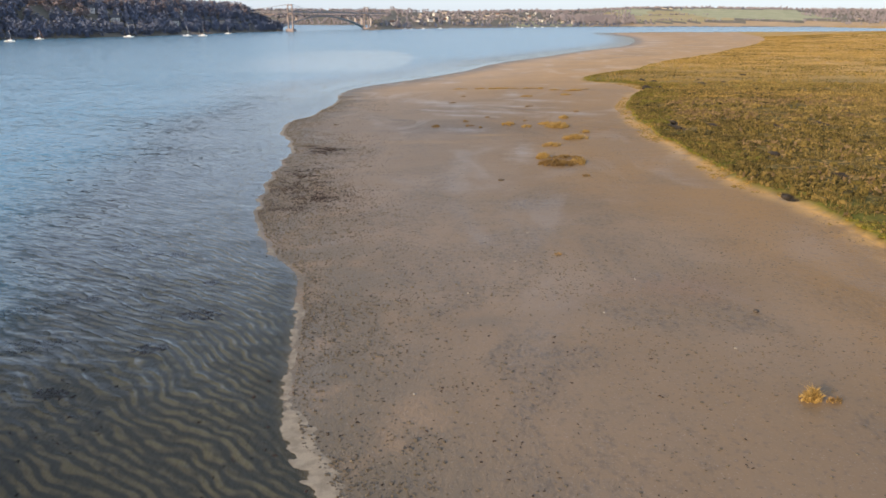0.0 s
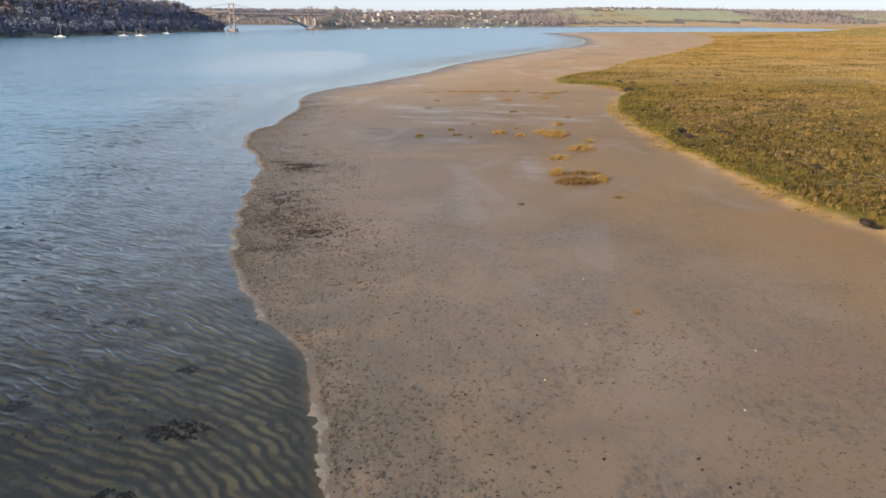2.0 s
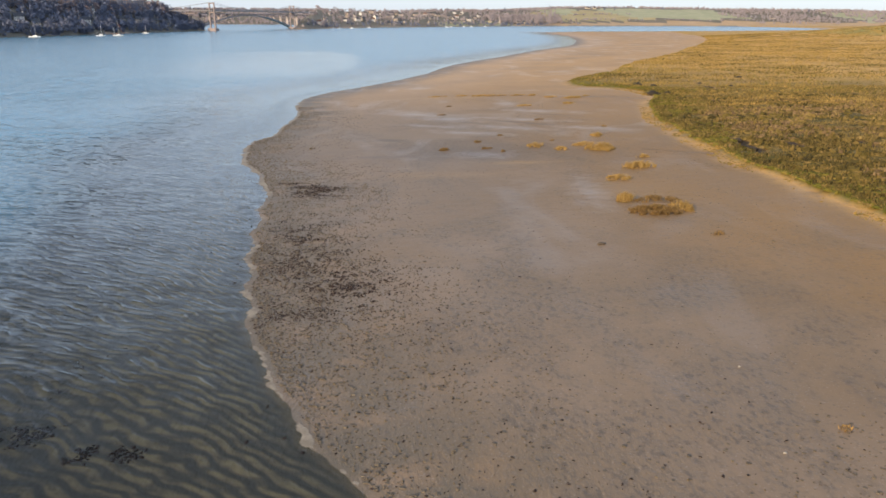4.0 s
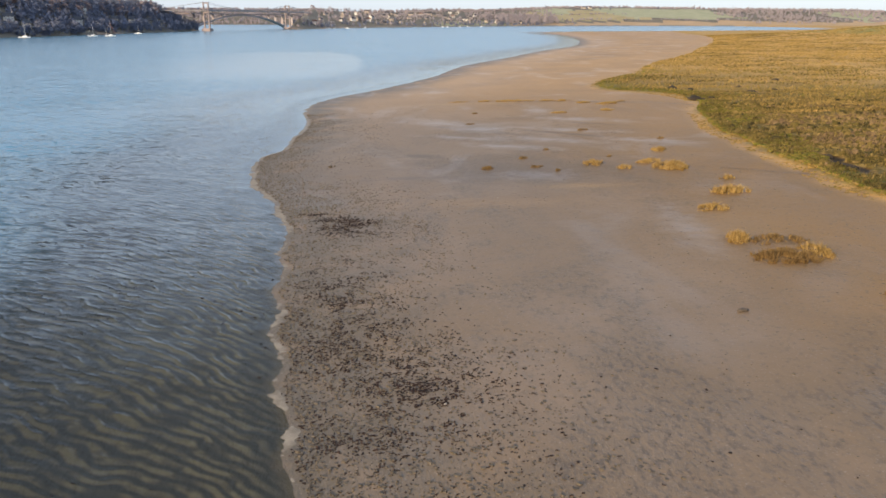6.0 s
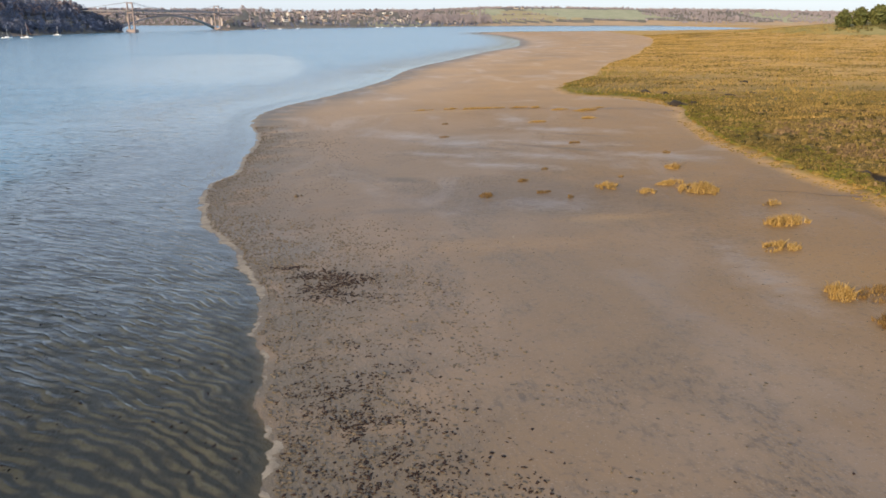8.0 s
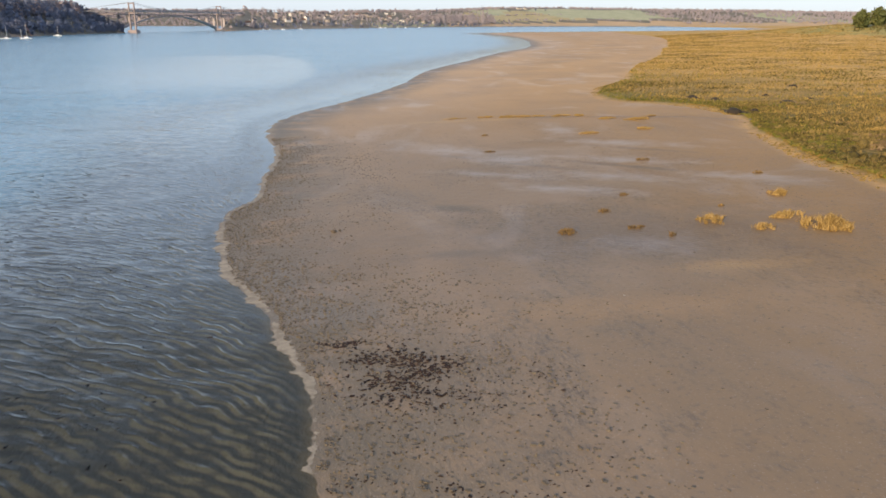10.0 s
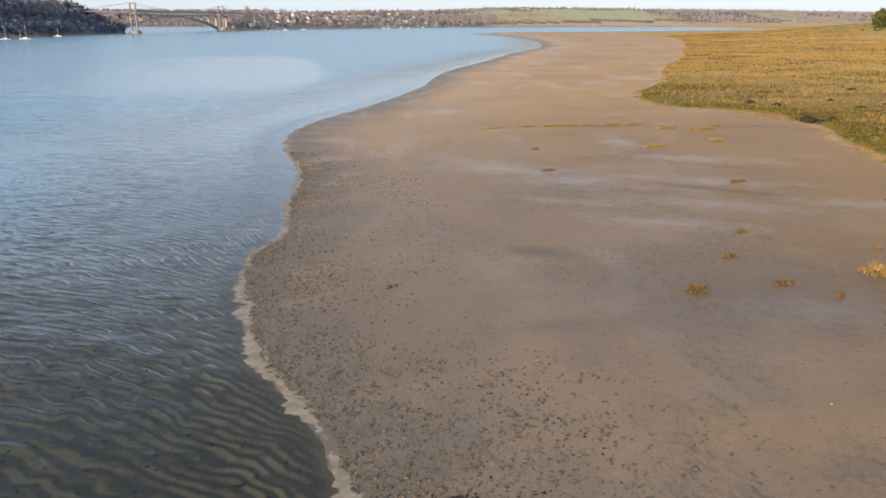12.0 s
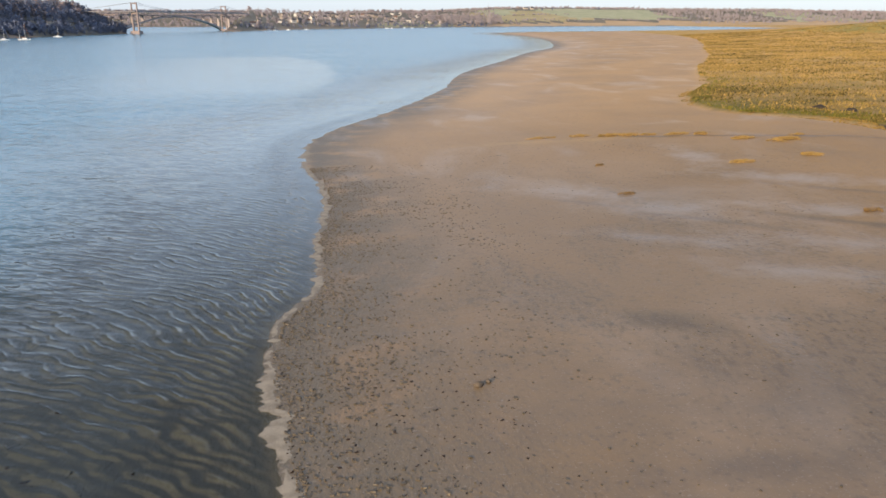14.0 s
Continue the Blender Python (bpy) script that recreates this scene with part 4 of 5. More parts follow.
def marsh_scatter(n, y0, y1, e0, e1, power=1.0):
    y = y0 + (y1 - y0) * R2.rand(n) ** power
    e = e0 + (e1 - e0) * R2.rand(n) ** 1.2
    x = marsh_x(y) + e
    z, marsh, d, ee, h, nn = land(x, y)
    k = (marsh > 0.8) & (ee > e0 * 0.5)
    return x[k], y[k], ee[k]


OLIVE = leafy("marsh_plants", [(0.022, 0.018, 0.007), (0.058, 0.046, 0.013), (0.105, 0.081, 0.020), (0.165, 0.117, 0.034), (0.25, 0.17, 0.06)], 0.9, 0.1, 0.35)
STRAW_MARSH = leafy("straw_marsh_grass", [(0.07, 0.054, 0.018), (0.14, 0.104, 0.032), (0.21, 0.15, 0.05), (0.33, 0.23, 0.09)], 0.9, 0.1, 0.4)
FAR_STRAW = leafy("far_straw_grass", [(0.14, 0.103, 0.028), (0.24, 0.163, 0.047), (0.34, 0.222, 0.07), (0.47, 0.31, 0.115)], 0.9, 0.1, 0.6)
FRINGE = leafy("green_fringe", [(0.065, 0.062, 0.010), (0.11, 0.105, 0.016), (0.17, 0.14, 0.026), (0.24, 0.175, 0.042)], 0.9, 0.2, 0.4)
x, y, e = marsh_scatter(48000, 50, 205, 0.8, 80, 0.9)
keep = fuzz(x, y, 5, 3) + 0.7 * fuzz(x * 0.4, y, 8, 2) + 0.9 * fuzz(x * 0.6, y, 2.4, 2) > -0.05
x, y, e = x[keep], y[keep], e[keep]
russet = fuzz(x * 0.5 + 90, y, 13, 3) + 0.25 * R2.randn(len(x)) - 0.4 * (e < 9) > 0.3
dark = fuzz(x, y, 26, 3) * 0.9 + fuzz(x * 0.35 + 40, y, 9, 3) * 0.9 + np.maximum((24 - e) / 26, -0.55) - np.maximum(y - 150, 0) / 70 + 0.35 * R2.randn(len(x)) > -0.05
RUSSET = leafy("russet_marsh_plants", [(0.08, 0.055, 0.03), (0.13, 0.088, 0.045), (0.18, 0.122, 0.062), (0.23, 0.16, 0.08)], 0.9)
for pick, mat, text in ((dark & ~russet, OLIVE, "low tussocky dark olive salt marsh plants"), (~dark & ~russet, STRAW_MARSH, "low straw-gold salt marsh grass in tussocks"),
                        (russet, RUSSET, "low russet-brown withered salt marsh plants")):
    px, py = x[pick], y[pick]
    veg = part("marsh_vegetation", clump_mesh("marsh_vegetation", px, py, 0.08 + 0.22 * R2.rand(len(px)) ** 2, (0.10 + 0.42 * R2.rand(len(px)) ** 2.2) * (1 + 0.7 * fuzz(px * 0.6, py, 3.0, 2)), 0.4, 1.6), mat)
    tagged(veg, text, "marsh plants", kind="stuff")
x, y, e = marsh_scatter(2600, 52, 215, 1.5, 75, 0.9)
k = fuzz(x, y, 11, 2) > 0.05
x, y = x[k], y[k]
veg = part("marsh_bushes", clump_mesh("marsh_bushes", x, y, 0.3 + 0.4 * R2.rand(len(x)), 0.3 + 0.3 * R2.rand(len(x))), OLIVE)
tagged(veg, "low dark bushy clumps across the salt marsh", "marsh plants", kind="stuff")
# loose stems over the tussocks, and the finer grass further along


def stem_mesh(name, x, y, height, width):
    """One leaning blade for each place."""
    z, n = land(x, y)[0], len(x)
    a = R2.rand(n) * 6.28
    tip = np.stack([x + R2.randn(n) * 0.5 * height + 0.1, y + R2.randn(n) * 0.5 * height + 0.1, z + 0.05 + height], 1)
    v = np.stack([np.stack([x - np.cos(a) * width, y - np.sin(a) * width, z - 0.02], 1), np.stack([x + np.cos(a) * width, y + np.sin(a) * width, z - 0.02], 1), tip], 1).reshape(-1, 3)
    return soup(name, v, np.arange(3 * n).reshape(-1, 3))


x, y, e = marsh_scatter(150000, 50, 240, 0.5, 78, 0.9)
k = fuzz(x, y, 3.5, 3) + 0.5 * fuzz(x * 0.6, y, 1.6, 2) > -0.1
x, y, e = x[k], y[k], e[k]
pale = fuzz(x * 0.5, y, 6, 3) + 0.4 * R2.randn(len(x)) + np.clip((e - 12) / 30, -0.4, 0.4) > 0
for pick, mat, text in ((~pale, OLIVE, "loose olive stems standing among the marsh tussocks"), (pale, STRAW_MARSH, "loose dry straw stems standing among the marsh tussocks")):
    n = int(pick.sum())
    veg = part("marsh_stems", stem_mesh("marsh_stems", x[pick], y[pick], 0.18 + 0.42 * R2.rand(n) ** 1.5, 0.03 + 0.06 * R2.rand(n)), mat)
    tagged(veg, text, "marsh plants", kind="stuff")
x, y, e = marsh_scatter(240000, 196, 900, 0.6, 190, 1.9)
k = fuzz(x, y, 12, 2) + 0.25 * fuzz(x * 0.5, y, 5, 2) + 0.4 * R2.randn(len(x)) > -0.1
x, y, e = x[k], y[k], e[k]
wide = 1 + (y - 200) / 220
green = fuzz(x * 0.4, y, 20, 2) + 0.3 * R2.randn(len(x)) * 1.4 + np.maximum((9 - e) / 14, -0.5) - np.maximum(y - 300, 0) / 60 > 0.25
dull = (fuzz(x * 0.4, y, 10, 3) + 0.25 * R2.randn(len(x)) > 0.22) & ~green
for pick, mat, text in ((green, FRINGE, "olive-green grass along the foot of the far marsh"), (dull, OLIVE, "dull olive streaks of grass across the far marsh"), (~green & ~dull, FAR_STRAW, "straw-brown salt marsh grass further along the bank")):
    n = int(pick.sum())
    veg = part("marsh_grass", stem_mesh("marsh_grass", x[pick], y[pick], 0.12 + 0.42 * R2.rand(n) ** 2, (0.07 + 0.13 * R2.rand(n)) * wide[pick]), mat)
    tagged(veg, text, "marsh plants", kind="stuff")
x, y, e = marsh_scatter(11000, 50, 320, 0.15, 16)
k = (e < 5 + 10 * fuzz(x * 0.4, y, 16, 2)) & ~((y > 225) & (fuzz(x * 0.3, y, 7, 2) < 0.1))
x, y = x[k], y[k]
veg = part("marsh_fringe", clump_mesh("marsh_fringe", x, y, 0.18 + 0.25 * R2.rand(len(x)), 0.10 + 0.16 * R2.rand(len(x))), FRINGE)
tagged(veg, "bright green plants along the edge of the marsh bank", "marsh plants", kind="stuff")

n = 9000
y = 45 + 285 * R2.rand(n)
x = marsh_x(y) + 0.5 - 3.0 * R2.rand(n) ** 2.2
k = fuzz(x, y, 2.0, 3) + 0.8 * fuzz(x * 0.3, y, 14, 2) > 0.0
x, y = x[k], y[k]
pick = fuzz(x, y, 6, 2) + 0.5 * R2.randn(len(x)) > 0
AMBER = leafy("amber_saltwort", [(0.12, 0.085, 0.022), (0.21, 0.135, 0.036), (0.30, 0.19, 0.055)], 0.9, 0.1)
for keep, mat, text in ((pick, AMBER, "amber saltwort fringing the sandy foot of the marsh"), (~pick, STRAW_MARSH, "sparse straw tufts strayed from the marsh onto sand")):
    px, py = x[keep], y[keep]
    veg = part("strayed_tufts", clump_mesh("strayed_tufts", px, py, 0.04 + 0.11 * R2.rand(len(px)) ** 1.5, 0.03 + 0.10 * R2.rand(len(px)), 0.3, 1.6), mat)
    tagged(veg, text, "marsh plants", kind="stuff")

# ---- cord-grass clumps on the mud ----
STRAW = leafy("cord_grass", [(0.20, 0.125, 0.038), (0.31, 0.20, 0.06), (0.43, 0.285, 0.095), (0.52, 0.37, 0.15)], 0.8, 0.1)
DEAD = leafy("dead_stalks", [(0.10, 0.068, 0.030), (0.18, 0.112, 0.046), (0.27, 0.165, 0.06), (0.37, 0.24, 0.085)], 0.85, 0.1)


def grass_clump(x, y, wide, deep, height, material, label, gap=-0.25, density=150):
    """A clump of upright blades over a low mound of trapped mud."""
    z = ground_z(x, y)
    ob = thing("grass_clump", (x, y, z), label, "grass clump", "grass clumps on the mud")
    n = int(wide * deep * density)
    u, v = R2.rand(n) * 2 - 1, R2.rand(n) * 2 - 1
    r = np.hypot(u, v)
    edge = 0.78 + 0.5 * fuzz(u * 3 + x, v * 3 + y, 1.4, 3)
    k = (r < edge) & (fuzz(u * wide + x, v * deep + y, 1.1, 3) > gap + 0.1)
    bx, by, r = u[k] * wide / 2, v[k] * deep / 2, r[k]
    bz = land(bx + x, by + y)[0] - z + 0.16 * (1 - r) - 0.03
    h = height * (0.4 + 0.8 * R2.rand(len(bx))) * (1.1 - 0.6 * r * r) * (1 + 0.5 * fuzz(bx + x, by + y, 0.9, 2))
    a = R2.rand(len(bx)) * 6.28
    w = 0.012 + 0.022 * R2.rand(len(bx))
    lean = R2.randn(len(bx), 2) * 0.42 * h[:, None] + np.stack([bx, by], 1) * 0.04
    p0 = np.stack([bx - np.cos(a) * w, by - np.sin(a) * w, bz], 1)
    p1 = np.stack([bx + np.cos(a) * w, by + np.sin(a) * w, bz], 1)
    p2 = np.stack([bx + lean[:, 0] * 0.4 - np.cos(a) * w, by + lean[:, 1] * 0.4 - np.sin(a) * w, bz + h * 0.6], 1)
    p3 = np.stack([bx + lean[:, 0] * 0.4 + np.cos(a) * w, by + lean[:, 1] * 0.4 + np.sin(a) * w, bz + h * 0.6], 1)
    p4 = np.stack([bx + lean[:, 0], by + lean[:, 1], bz + h], 1)
    vv = np.stack([p0, p1, p2, p3, p4], 1).reshape(-1, 3)
    b = np.arange(len(bx))[:, None] * 5
    bl = part("grass_sward", soup("grass_sward", vv, np.concatenate([b + [0, 1, 3], b + [0, 3, 2], b + [2, 3, 4]], 0)), material, ob)
    tagged(bl, kind="stuff")
    bm = bmesh.new()
    rings, segs = 5, 18
    grid = []
    for i in range(rings + 1):
        q = i / rings
        row = []
        for s in range(segs):
            t = 6.283 * s / segs
            wob = 0.86 + 0.22 * math.sin(3 * t + x) + 0.1 * math.sin(7 * t + y)
            mx, my = math.cos(t) * q * wide * 0.4 * wob, math.sin(t) * q * deep * 0.4 * wob
            row.append(bm.verts.new((mx, my, ground_z(mx + x, my + y) - z + 0.24 * height * (1 - q * q) - 0.04 * q)))
        grid.append(row)
    for lo, hi in zip(grid[1:], grid[2:]):
        for s in range(segs):
            bm.faces.new((lo[s], hi[s], hi[(s + 1) % segs], lo[(s + 1) % segs]))
    bm.faces.new(grid[1])
    for v_ in grid[0]:
        bm.verts.remove(v_)
    bmesh.ops.recalc_face_normals(bm, faces=bm.faces[:])
    part("mound", bm, MOUND, ob, "low mound of trapped mud and litter", True)
    return ob


MOUND = plain("trapped_mud", (0.178, 0.118, 0.062), 0.85, 0.35, 2.0)
golden = "golden straw-coloured cord grass clump on bare mud"
for gx, gy, gw, gd, gh in [(22.6, 134.3, 5.2, 3.0, 0.7), (17.8, 127.4, 4.4, 2.8, 0.55), (21.5, 148.8, 5.6, 5.0, 0.7), (15.6, 149.6, 2.6, 2.2, 0.5),
                           (12.1, 152.8, 3.2, 2.8, 0.6), (24.6, 161, 2.8, 2.2, 0.5), (20.2, 152.6, 4.5, 2.4, 0.5), (25.5, 141, 2.4, 1.4, 0.4)]:
    grass_clump(gx, gy, gw, gd, gh, STRAW, golden)
for gx, gy, gw, gd in [(-2.4, 153, 2.3, 2.0), (4.3, 152.8, 2.2, 1.7), (8.3, 165.4, 1.6, 1.3), (3.6, 159.1, 1.6, 1.0), (6.3, 149.7, 1.2, 0.9), (19.5, 184.5, 2.6, 1.2),
                       (1, 198, 2.4, 1.0), (3.9, 213.4, 1.8, 0.9), (19.1, 101.3, 1.5, 1.1), (10.7, 67.7, 0.9, 0.7), (16, 158, 1.2, 0.9), (29, 172, 1.6, 1.0)]:
    grass_clump(gx, gy, gw, gd, 0.27, DEAD, "small worn tuft of golden cord grass on mud", -0.4)
for gx, gy, gw, gd in [(14.5, 235, 7.0, 2.0), (20, 234, 3.0, 1.6), (27.7, 231.6, 3.0, 2.2), (31.2, 225.6, 4.5, 2.4), (35.8, 222.8, 6.0, 3.0), (32.2, 211.3, 3.6, 2.6), (21.6, 209.7, 4.4, 1.8),
                       (9.5, 236, 5.0, 1.0), (40, 226, 3.0, 1.6), (3.5, 236.4, 6.0, 0.8), (24.2, 232.6, 5.0, 1.0), (17.5, 234, 4.0, 1.0)]:
    grass_clump(gx, gy, gw, gd, 0.32, STRAW, "low drift of golden cord grass across the mud", -0.35)
grass_clump(16.4, 110.6, 6.4, 5.0, 0.5, DEAD, "patchy clump of dead brown stalks on the mud", -0.2, 330)
grass_clump(14.9, 116.4, 3.0, 3.2, 0.6, STRAW, "golden cord grass beside the large brown clump", -0.3)
grass_clump(19.6, 111.6, 2.6, 4.6, 0.6, STRAW, "golden cord grass at the end of the brown clump", -0.2)
grass_clump(18.2, 115.4, 6.0, 4.4, 0.32, DEAD, "sparse dead stalks behind the golden grass", 0.0, 160)
grass_clump(21.4, 39.4, 1.4, 1.1, 0.6, STRAW, "small bright golden bush of grass alone on mud", -0.6, 800)
# tuft added to strengthen the bush's dark shadow
grass_clump(22.6, 39.2, 1.2, 0.7, 0.3, DEAD, "dead stalks added to thicken the shadow beside the golden bush", -0.4, 300)

# ---- seaweed, stones, foam ----
WEED = leafy("bladder_wrack", [(0.014, 0.009, 0.007), (0.027, 0.016, 0.012), (0.048, 0.028, 0.020)], 0.6, 0.1)


def weed_mesh(name, x, y, size, lift=0.0):
    """Crumpled fronds lying flat: five-pointed, folded."""
    n = len(x)
    z = land(x, y)[0] + lift
    ang = np.arange(6)[None, :] * 1.047 + R2.rand(n, 1) * 6.28 + R2.randn(n, 6) * 0.2
    rad = size[:, None] * (0.25 + 0.9 * R2.rand(n, 6))
    stretch, tilt = 0.35 + 0.4 * R2.rand(n, 1), R2.rand(n, 1) * 3.14
    dx, dy = np.cos(ang) * rad, np.sin(ang) * rad * stretch
    rx, ry = dx * np.cos(tilt) - dy * np.sin(tilt), dx * np.sin(tilt) + dy * np.cos(tilt)
    ring = np.stack([x[:, None] + rx, y[:, None] + ry, z[:, None] + size[:, None] * 0.30 * R2.rand(n, 6) - 0.01], -1)
    top = np.stack([x, y, z + size * 0.32 + 0.015], -1)[:, None, :]
    v = np.concatenate([ring, top], 1).reshape(-1, 3)
    b = np.arange(n)[:, None] * 7
    f = np.concatenate([b + [i, (i + 1) % 6, 6] for i in range(6)], 0)
    return soup(name, v, f)


def disc(n, cx, cy, rx, ry):
    a, r = R2.rand(n) * 6.283, np.sqrt(R2.rand(n)) * (0.75 + 0.35 * R2.rand(n))
    r = r * (1 + 0.7 * fuzz(np.cos(a) * 3 + cx, np.sin(a) * 3 + cy, 1.5, 2))
    x, y = cx + np.cos(a) * r * rx, cy + np.sin(a) * r * ry
    k = fuzz(x, y, 1.5, 3) > -0.22
    return x[k], y[k]


def strewn(n, cx, cy, rx, ry, low, grain=0.8):
    """Places in a ragged patch: thick in the middle, thinning out, in small heaps."""
    x, y = cx + rx * 1.2 * R2.randn(n) * 0.62, cy + ry * 1.2 * R2.randn(n) * 0.62
    k = (fuzz(x, y, grain, 3) + 0.5 * fuzz(x + 30, y, grain * 3.1, 2) + 0.3 * R2.randn(n) > low + 0.12) & (x > shore_x(y) + 0.5)
    return x[k], y[k]


for cx, cy, rx, ry, n, low, big in [(-20.9, 128.2, 2.5, 2.5, 1500, -0.2, 1.3), (-24.8, 133.1, 2.0, 0.5, 300, -0.1, 1.2), (-18.2, 125.4, 3.6, 2.4, 900, 0.1, 1.0), (-22.5, 131, 1.8, 0.7, 250, -0.1, 1.2),
                                    (-20.8, 111, 3.6, 5.0, 3000, 0.08, 1.0), (-20.9, 103.5, 3.6, 4.5, 3400, 0.05, 1.0), (-18.8, 96, 4.4, 5.5, 4800, 0.05, 1.05), (-15.4, 92, 3.2, 2.4, 1900, -0.02, 1.1),
                                    (-18.8, 87.5, 4.0, 3.0, 2000, 0.05, 1.0), (-11, 89, 4.0, 3.0, 700, 0.16, 0.9)]:
    x, y = strewn(n, cx, cy, rx, ry, low)
    w = part("seaweed", weed_mesh("seaweed", x, y, big * (0.05 + 0.13 * R2.rand(len(x)) ** 1.6)), WEED)
    tagged(w, "dark brown bladder wrack strewn thickly over mud", "seaweed", kind="stuff")
y = np.concatenate([24 + 150 * R2.rand(4200), 80 + 38 * R2.rand(2600)])
d = 0.4 + 12 * R2.rand(6800) ** 1.3
x = shore_x(y) + d
k = fuzz(x, y, 2.0, 3) + 0.9 * fuzz(x, y, 17, 2) > 0.05
x, y = x[k], y[k]
w = part("seaweed_scraps", weed_mesh("seaweed_scraps", x, y, 0.04 + 0.11 * R2.rand(len(x)) ** 2), WEED)
tagged(w, "scattered dark scraps of seaweed along the waterline mud", "seaweed", kind="stuff")
y = 28 + 70 * R2.rand(2600)
x = shore_x(y) + 0.5 + 26 * R2.rand(2600) ** 1.3
k = fuzz(x, y, 4.0, 3) + 0.5 * R2.randn(2600) > 0.1
x, y = x[k], y[k]
w = part("seaweed_scraps", weed_mesh("seaweed_scraps", x, y, 0.04 + 0.15 * R2.rand(len(x)) ** 3), WEED)
tagged(w, "single dark scraps of seaweed scattered over open mud", "seaweed", kind="stuff")
y = 24 + 150 * R2.rand(2600)
x = shore_x(y) - 0.5 - 24 * R2.rand(2600)
k = fuzz(x, y, 8, 2) > 0.0
x, y = x[k], y[k]
w = part("drowned_weed", weed_mesh("drowned_weed", x, y, 0.07 + 0.22 * R2.rand(len(x)) ** 2), WEED)
tagged(w, "dark weed caught on the rippled bed under water", "seaweed", kind="stuff")
DROWNED = [(-19.1, 54.3, 2.2, 1.3), (-20.4, 48.3, 1.6, 1.0), (-29.1, 49.3, 2.6, 1.4), (-24, 41.7, 1.6, 0.9), (-34.4, 56, 3.0, 1.5), (-29.6, 58.2, 2.4, 1.3),
           (-27.3, 69.7, 2.4, 1.2), (-32.3, 72.1, 2.6, 1.2), (-20.4, 61.7, 0.9, 0.6)]
for cx, cy, rx, ry in DROWNED:
    x, y = disc(190, cx, cy, rx * 0.85, ry * 0.85)
    w = part("drowned_weed", weed_mesh("drowned_weed", x, y, 0.12 + 0.17 * R2.rand(len(x))), WEED)
    tagged(w, "dark bed of weed showing through shallow water", "seaweed", kind="stuff")
CLOD = leafy("mud_clods", [(0.060, 0.047, 0.031), (0.082, 0.064, 0.041), (0.105, 0.081, 0.051)], 0.6, 0.0, 0.0, 0.5)
n = 42000
y = 24 + 200 * R2.rand(n)
x = shore_x(y) + 0.6 + 17 * R2.rand(n) ** 1.5
k = fuzz(x, y, 6.0, 2) + 0.6 * fuzz(x, y, 1.5, 2) + 0.5 * np.exp(-((y - 100) / 18) ** 2) + 0.4 * np.exp(-((y - 142) / 20) ** 2) + 0.5 * R2.randn(n) - (x - shore_x(y)) / 14 > -0.15
x, y = x[k], y[k]
w = part("mud_clods", clump_mesh("mud_clods", x, y, 0.04 + 0.10 * R2.rand(len(x)) ** 2.5, 0.018 + 0.075 * R2.rand(len(x)) ** 2.2, 0.3, 1.2), CLOD)
tagged(w, "small lumps and casts of grey-brown mud", "mud lumps", kind="stuff")
n = 22000
y = np.concatenate([30 + 210 * R2.rand(14000), 40 + 40 * R2.rand(n - 14000)])
x = shore_x(y) + 9 + 54 * R2.rand(n)
k = (fuzz(x, y, 9.0, 2) + 0.4 * fuzz(x, y, 2.0, 2) + 1.0 * np.exp(-((x - 15) / 12) ** 2 - ((y - 56) / 9) ** 2) + 0.4 * R2.randn(n) > 0.3) & (x < marsh_x(y) - 1)
x, y = x[k], y[k]
w = part("worm_casts", clump_mesh("worm_casts", x, y, 0.03 + 0.06 * R2.rand(len(x)) ** 2, 0.018 + 0.05 * R2.rand(len(x)) ** 2, 0.3, 1.5), CLOD)
tagged(w, "worm casts and crumbs of mud over the upper flat", "mud lumps", kind="stuff")

STONE = plain("grey_stone", (0.105, 0.083, 0.062), 0.8, 0.35, 6.0)
SHELL = plain("pale_shell", (0.36, 0.32, 0.26), 0.5, 0.2, 12.0)


def stone(name, x, y, size, material, label, category, group):
    bm = bmesh.new()
    bmesh.ops.create_icosphere(bm, subdivisions=2, radius=1)
    for v in bm.verts:
        k = 1 + 0.35 * noise.noise(v.co * 1.4 + Vector((x, y, 0)))
        v.co = Vector((v.co.x * size[0], v.co.y * size[1], v.co.z * size[2])) * k
    ob = part(name, bm, material, None, label, True)
    ob.location = (x, y, ground_z(x, y) + size[2] * 0.55)
    ob.rotation_euler = (0, 0, x * 3)
    return tagged(ob, label, category, group)


stone("stone", -24.0, 159.2, (0.26, 0.18, 0.2), STONE, "rounded grey-brown stone alone on smooth mud", "stone", "stones")
stone("stone", -23.4, 159.5, (0.17, 0.13, 0.13), STONE, "smaller grey-brown stone leaning on the larger", "stone", "stones")
stone("stone", 7.4, 100.2, (0.5, 0.22, 0.14), STONE, "flat dark stone half sunk in mud", "stone", "stones")
stone("stone", 23.4, 52.8, (0.3, 0.2, 0.14), STONE, "flat grey stone in the upper mud", "stone", "stones")
for px, py in [(-14.4, 90.3), (12.2, 53.3), (-3.8, 136.8), (19.6, 46.5), (6.5, 66), (2, 58), (-1.6, 41), (-16.8, 145), (16.2, 60.5), (8.5, 75)]:
    stone("shell", px, py, (0.10, 0.075, 0.05), SHELL, "pale oyster shell lying on the mud", "shell", "shells")

FOAM = Mat("foam_scum", 0.7, 0.3)
fc = FOAM.mix(FOAM.ramp(FOAM.noise(1.2, 4), 0.35, 0.65), (0.19, 0.16, 0.12), (0.275, 0.235, 0.178))
FOAM.out(fc, None, FOAM.bump(FOAM.noise(9, 4), 0.6, 0.03))


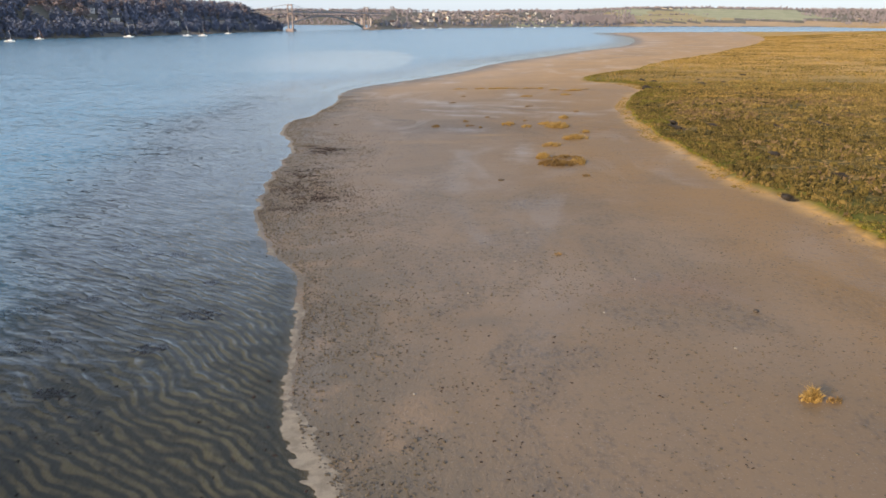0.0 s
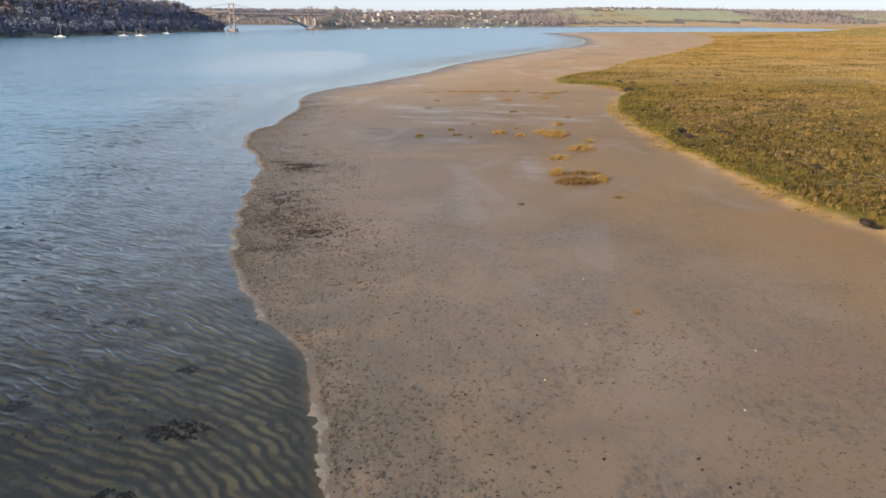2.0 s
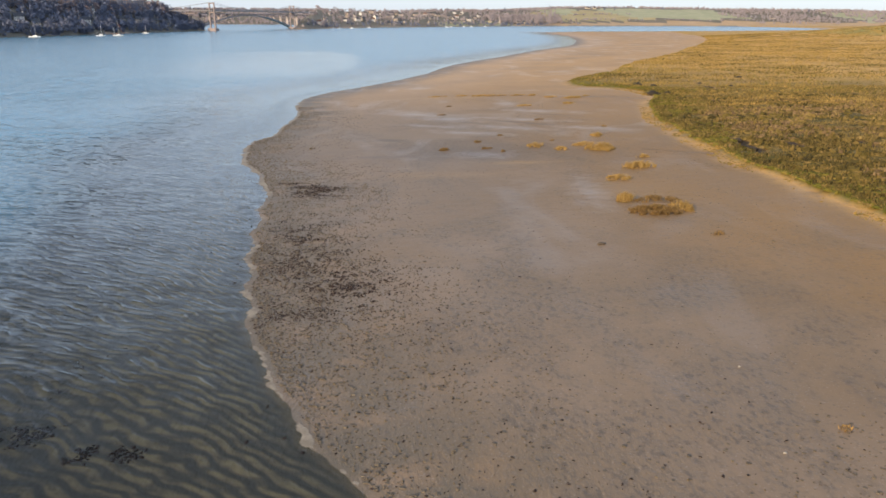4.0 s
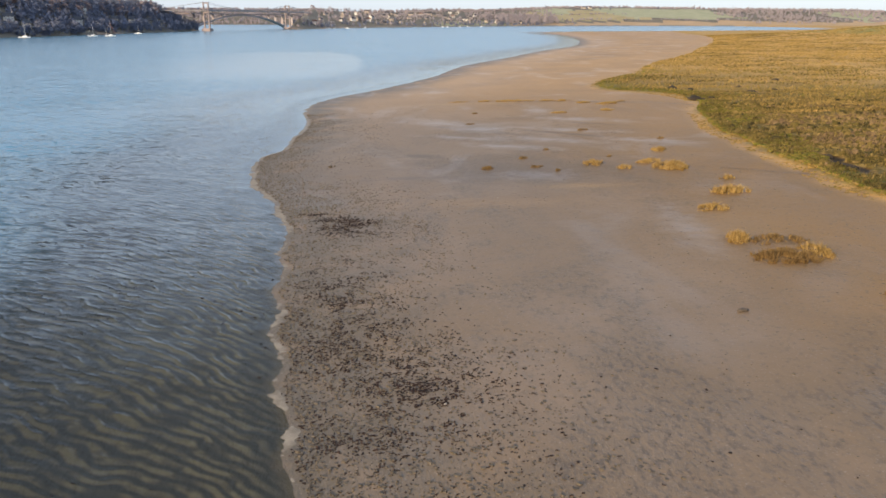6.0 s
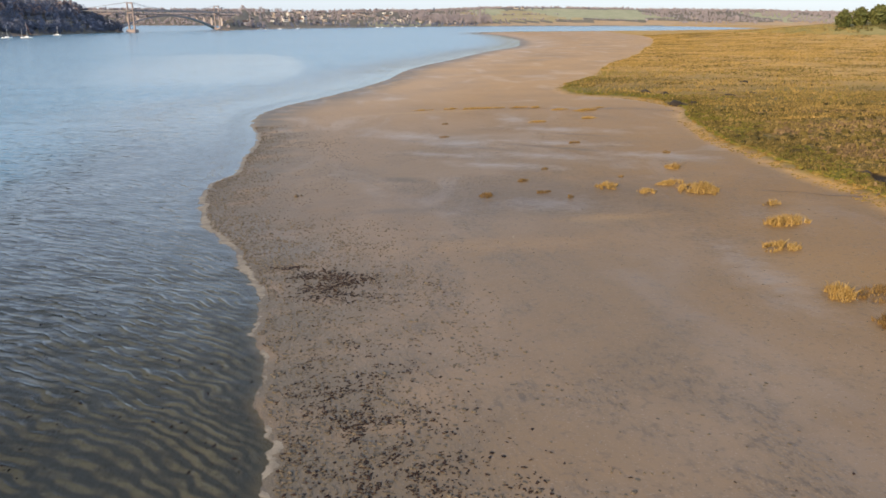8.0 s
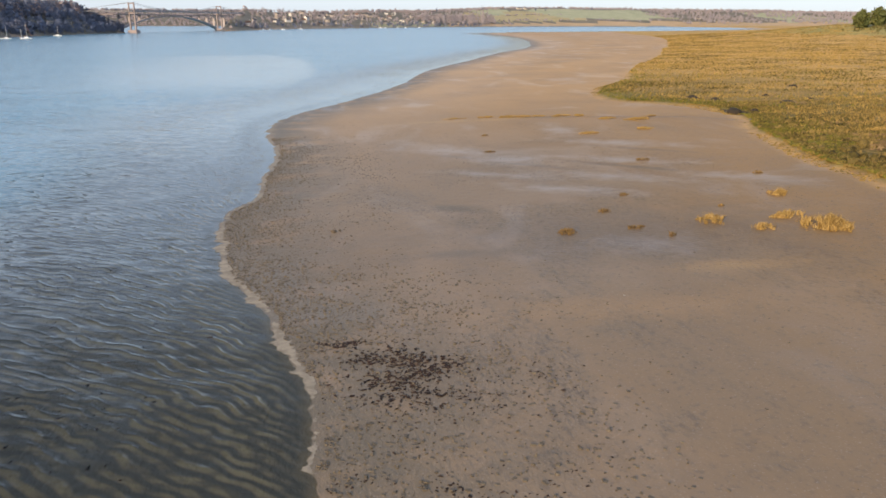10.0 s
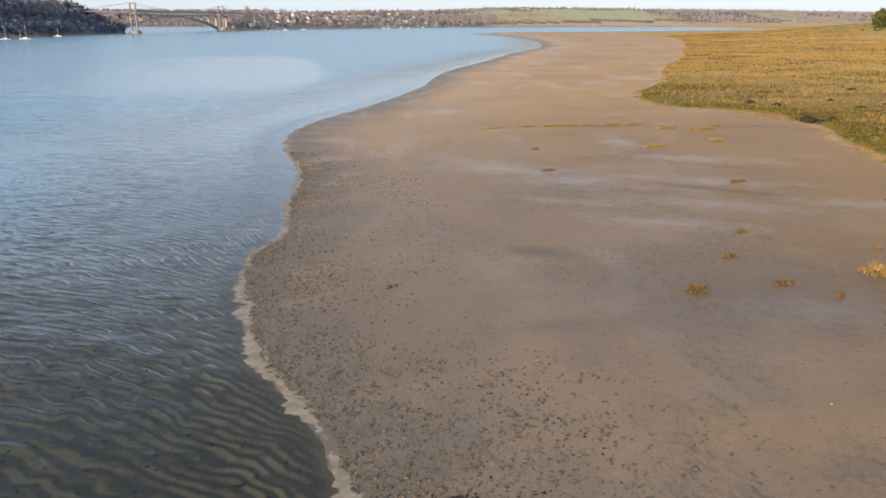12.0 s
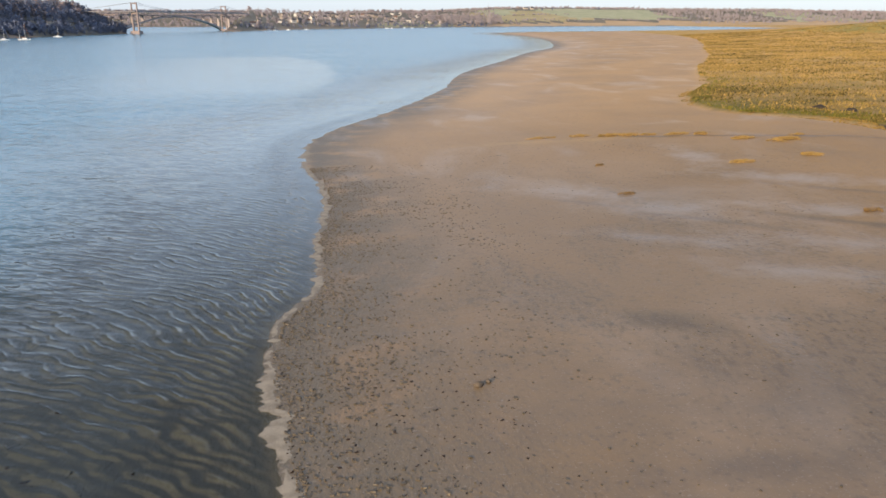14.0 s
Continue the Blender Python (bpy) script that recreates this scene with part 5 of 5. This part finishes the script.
FOAM_WIDTH = ([20, 30, 33, 37, 40, 44, 56, 62, 66, 72, 78, 84, 90, 122, 130, 133, 136, 139, 143, 147, 150, 153, 157, 162, 168, 173, 195, 230, 260, 330, 345],
              [0.35, 0.4, 0.95, 1.0, 0.5, 0.3, 0.25, 0.14, 0.24, 0.24, 0.12, 0.14, 0.18, 0.18, 0.34, 0.6, 0.65, 0.38, 0.75, 0.95, 0.85, 0.5, 0.65, 0.55, 0.42, 0.3, 0.42, 0.5, 0.6, 0.9, 0.0])


def foam_field(x, y):
    """Above zero where foam lies: a band on the waterline, frayed into tongues that reach out to the water."""
    half = 0.8 * np.interp(y, *FOAM_WIDTH)
    off = x - shore_x(y) - 0.6 * half
    frayed = 0.9 * fuzz(x * 0.5, y, 0.45, 4) + 0.9 * fuzz(x * 0.4 + 60, y, 2.2, 3)
    return (half - np.abs(off)) / (0.28 + 0.3 * half) + frayed * np.where(off > 0, 1.1, 1.6) - 0.2


def foam_band(y0, y1, cell):
    """A thin frayed film of foam on a stretch of the waterline."""
    ys = np.arange(y0, y1 + cell, cell)
    us = np.arange(-1.6, 2.2, cell)
    x = (smooth_line(SHORE, ys)[:, None] + us[None, :]).ravel()
    y = np.repeat(ys, len(us))
    f = foam_field(x, y)
    e = 0.02
    gx, gy = (foam_field(x + e, y) - f) / e, (foam_field(x, y + e) - f) / e
    steep = np.maximum(gx**2 + gy**2, 0.5)
    out = (f < 0)
    mx, my = np.where(out, -f * gx / steep, 0), np.where(out, -f * gy / steep, 0)
    far = np.maximum(np.hypot(mx, my) / (cell * 0.9), 1)
    r, c = len(ys), len(us)
    a = (np.arange(r - 1)[:, None] * c + np.arange(c - 1)[None, :]).ravel()
    quads = np.stack([a, a + 1, a + c + 1, a + c], 1)
    quads = quads[(f[quads] > 0).sum(1) >= 2]
    used, back = np.unique(quads, return_inverse=True)
    vx, vy = (x + mx / far)[used], (y + my / far)[used]
    vz = np.maximum(land(vx, vy)[0], 0) + 0.006 + 0.02 * np.clip(f[used], 0, 0.6)
    ob = part("foam", soup("foam", np.stack([vx, vy, vz], 1), back.reshape(-1, 4)), FOAM.m, None, "", True)
    tagged(ob, "ragged cream foam film along the waterline", "foam", kind="stuff")


for y0, y1, cell in [(24, 77, 0.1), (77, 130, 0.11), (130, 175, 0.11), (175, 345, 0.2)]:
    foam_band(y0, y1, cell)

# blocks added to fill the pans, so the dark hollows show from afar
PEAT = plain("wet_peat", (0.042, 0.032, 0.022), 0.9, 0.5, 3.0)
for px, py, pr in PANS:
    stone("pan_filler", px, py + 0.6, (1.05 * pr, 0.9 * pr + 0.2, 0.84 if py > 200 else 0.62 if pr > 0.8 else 0.4), PEAT, "added dark block that fills a hollow in the marsh", "peat", "peat blocks")

# narrow runnels that drain the marsh
RUNNEL = plain("wet_runnel_mud", (0.085, 0.062, 0.042), 0.4, 0.35, 2.0)


def runnel(points, width):
    """A sunken dark trickle bed that winds between the given points."""
    bm = bmesh.new()
    last = None
    for (x0, y0), (x1, y1) in zip(points, points[1:]):
        n = max(4, int(math.hypot(x1 - x0, y1 - y0) / 0.6))
        for i in range(n):
            s = i / n
            x, y = x0 + (x1 - x0) * s, y0 + (y1 - y0) * s
            y += 0.5 * float(fuzz(np.array([x]), np.array([y0]), 4.0, 3)[0])
            w = width * (0.6 + 0.5 * float(fuzz(np.array([x]), np.array([7.0]), 2.0, 2)[0]))
            ring = [bm.verts.new((x, y + o * w, ground_z(x, y + o * w) + up)) for o, up in ((-1, 0.03), (-0.4, 0.015), (0.4, 0.015), (1, 0.03))]
            if last:
                for j in range(3):
                    bm.faces.new((last[j], ring[j], ring[j + 1], last[j + 1]))
            last = ring
    tagged(part("runnel", bm, RUNNEL, None, "", True), "narrow dark drainage runnel winding across the mud", "runnel", kind="structure")


runnel([(15.9, 233.0), (27.3, 230.1), (38.6, 225.6), (47.1, 222.2), (51.4, 217.5), (55.8, 212.8)], 0.4)
runnel([(27.6, 147.4), (33, 143.6), (37, 141.3), (41.3, 139.4)], 0.22)
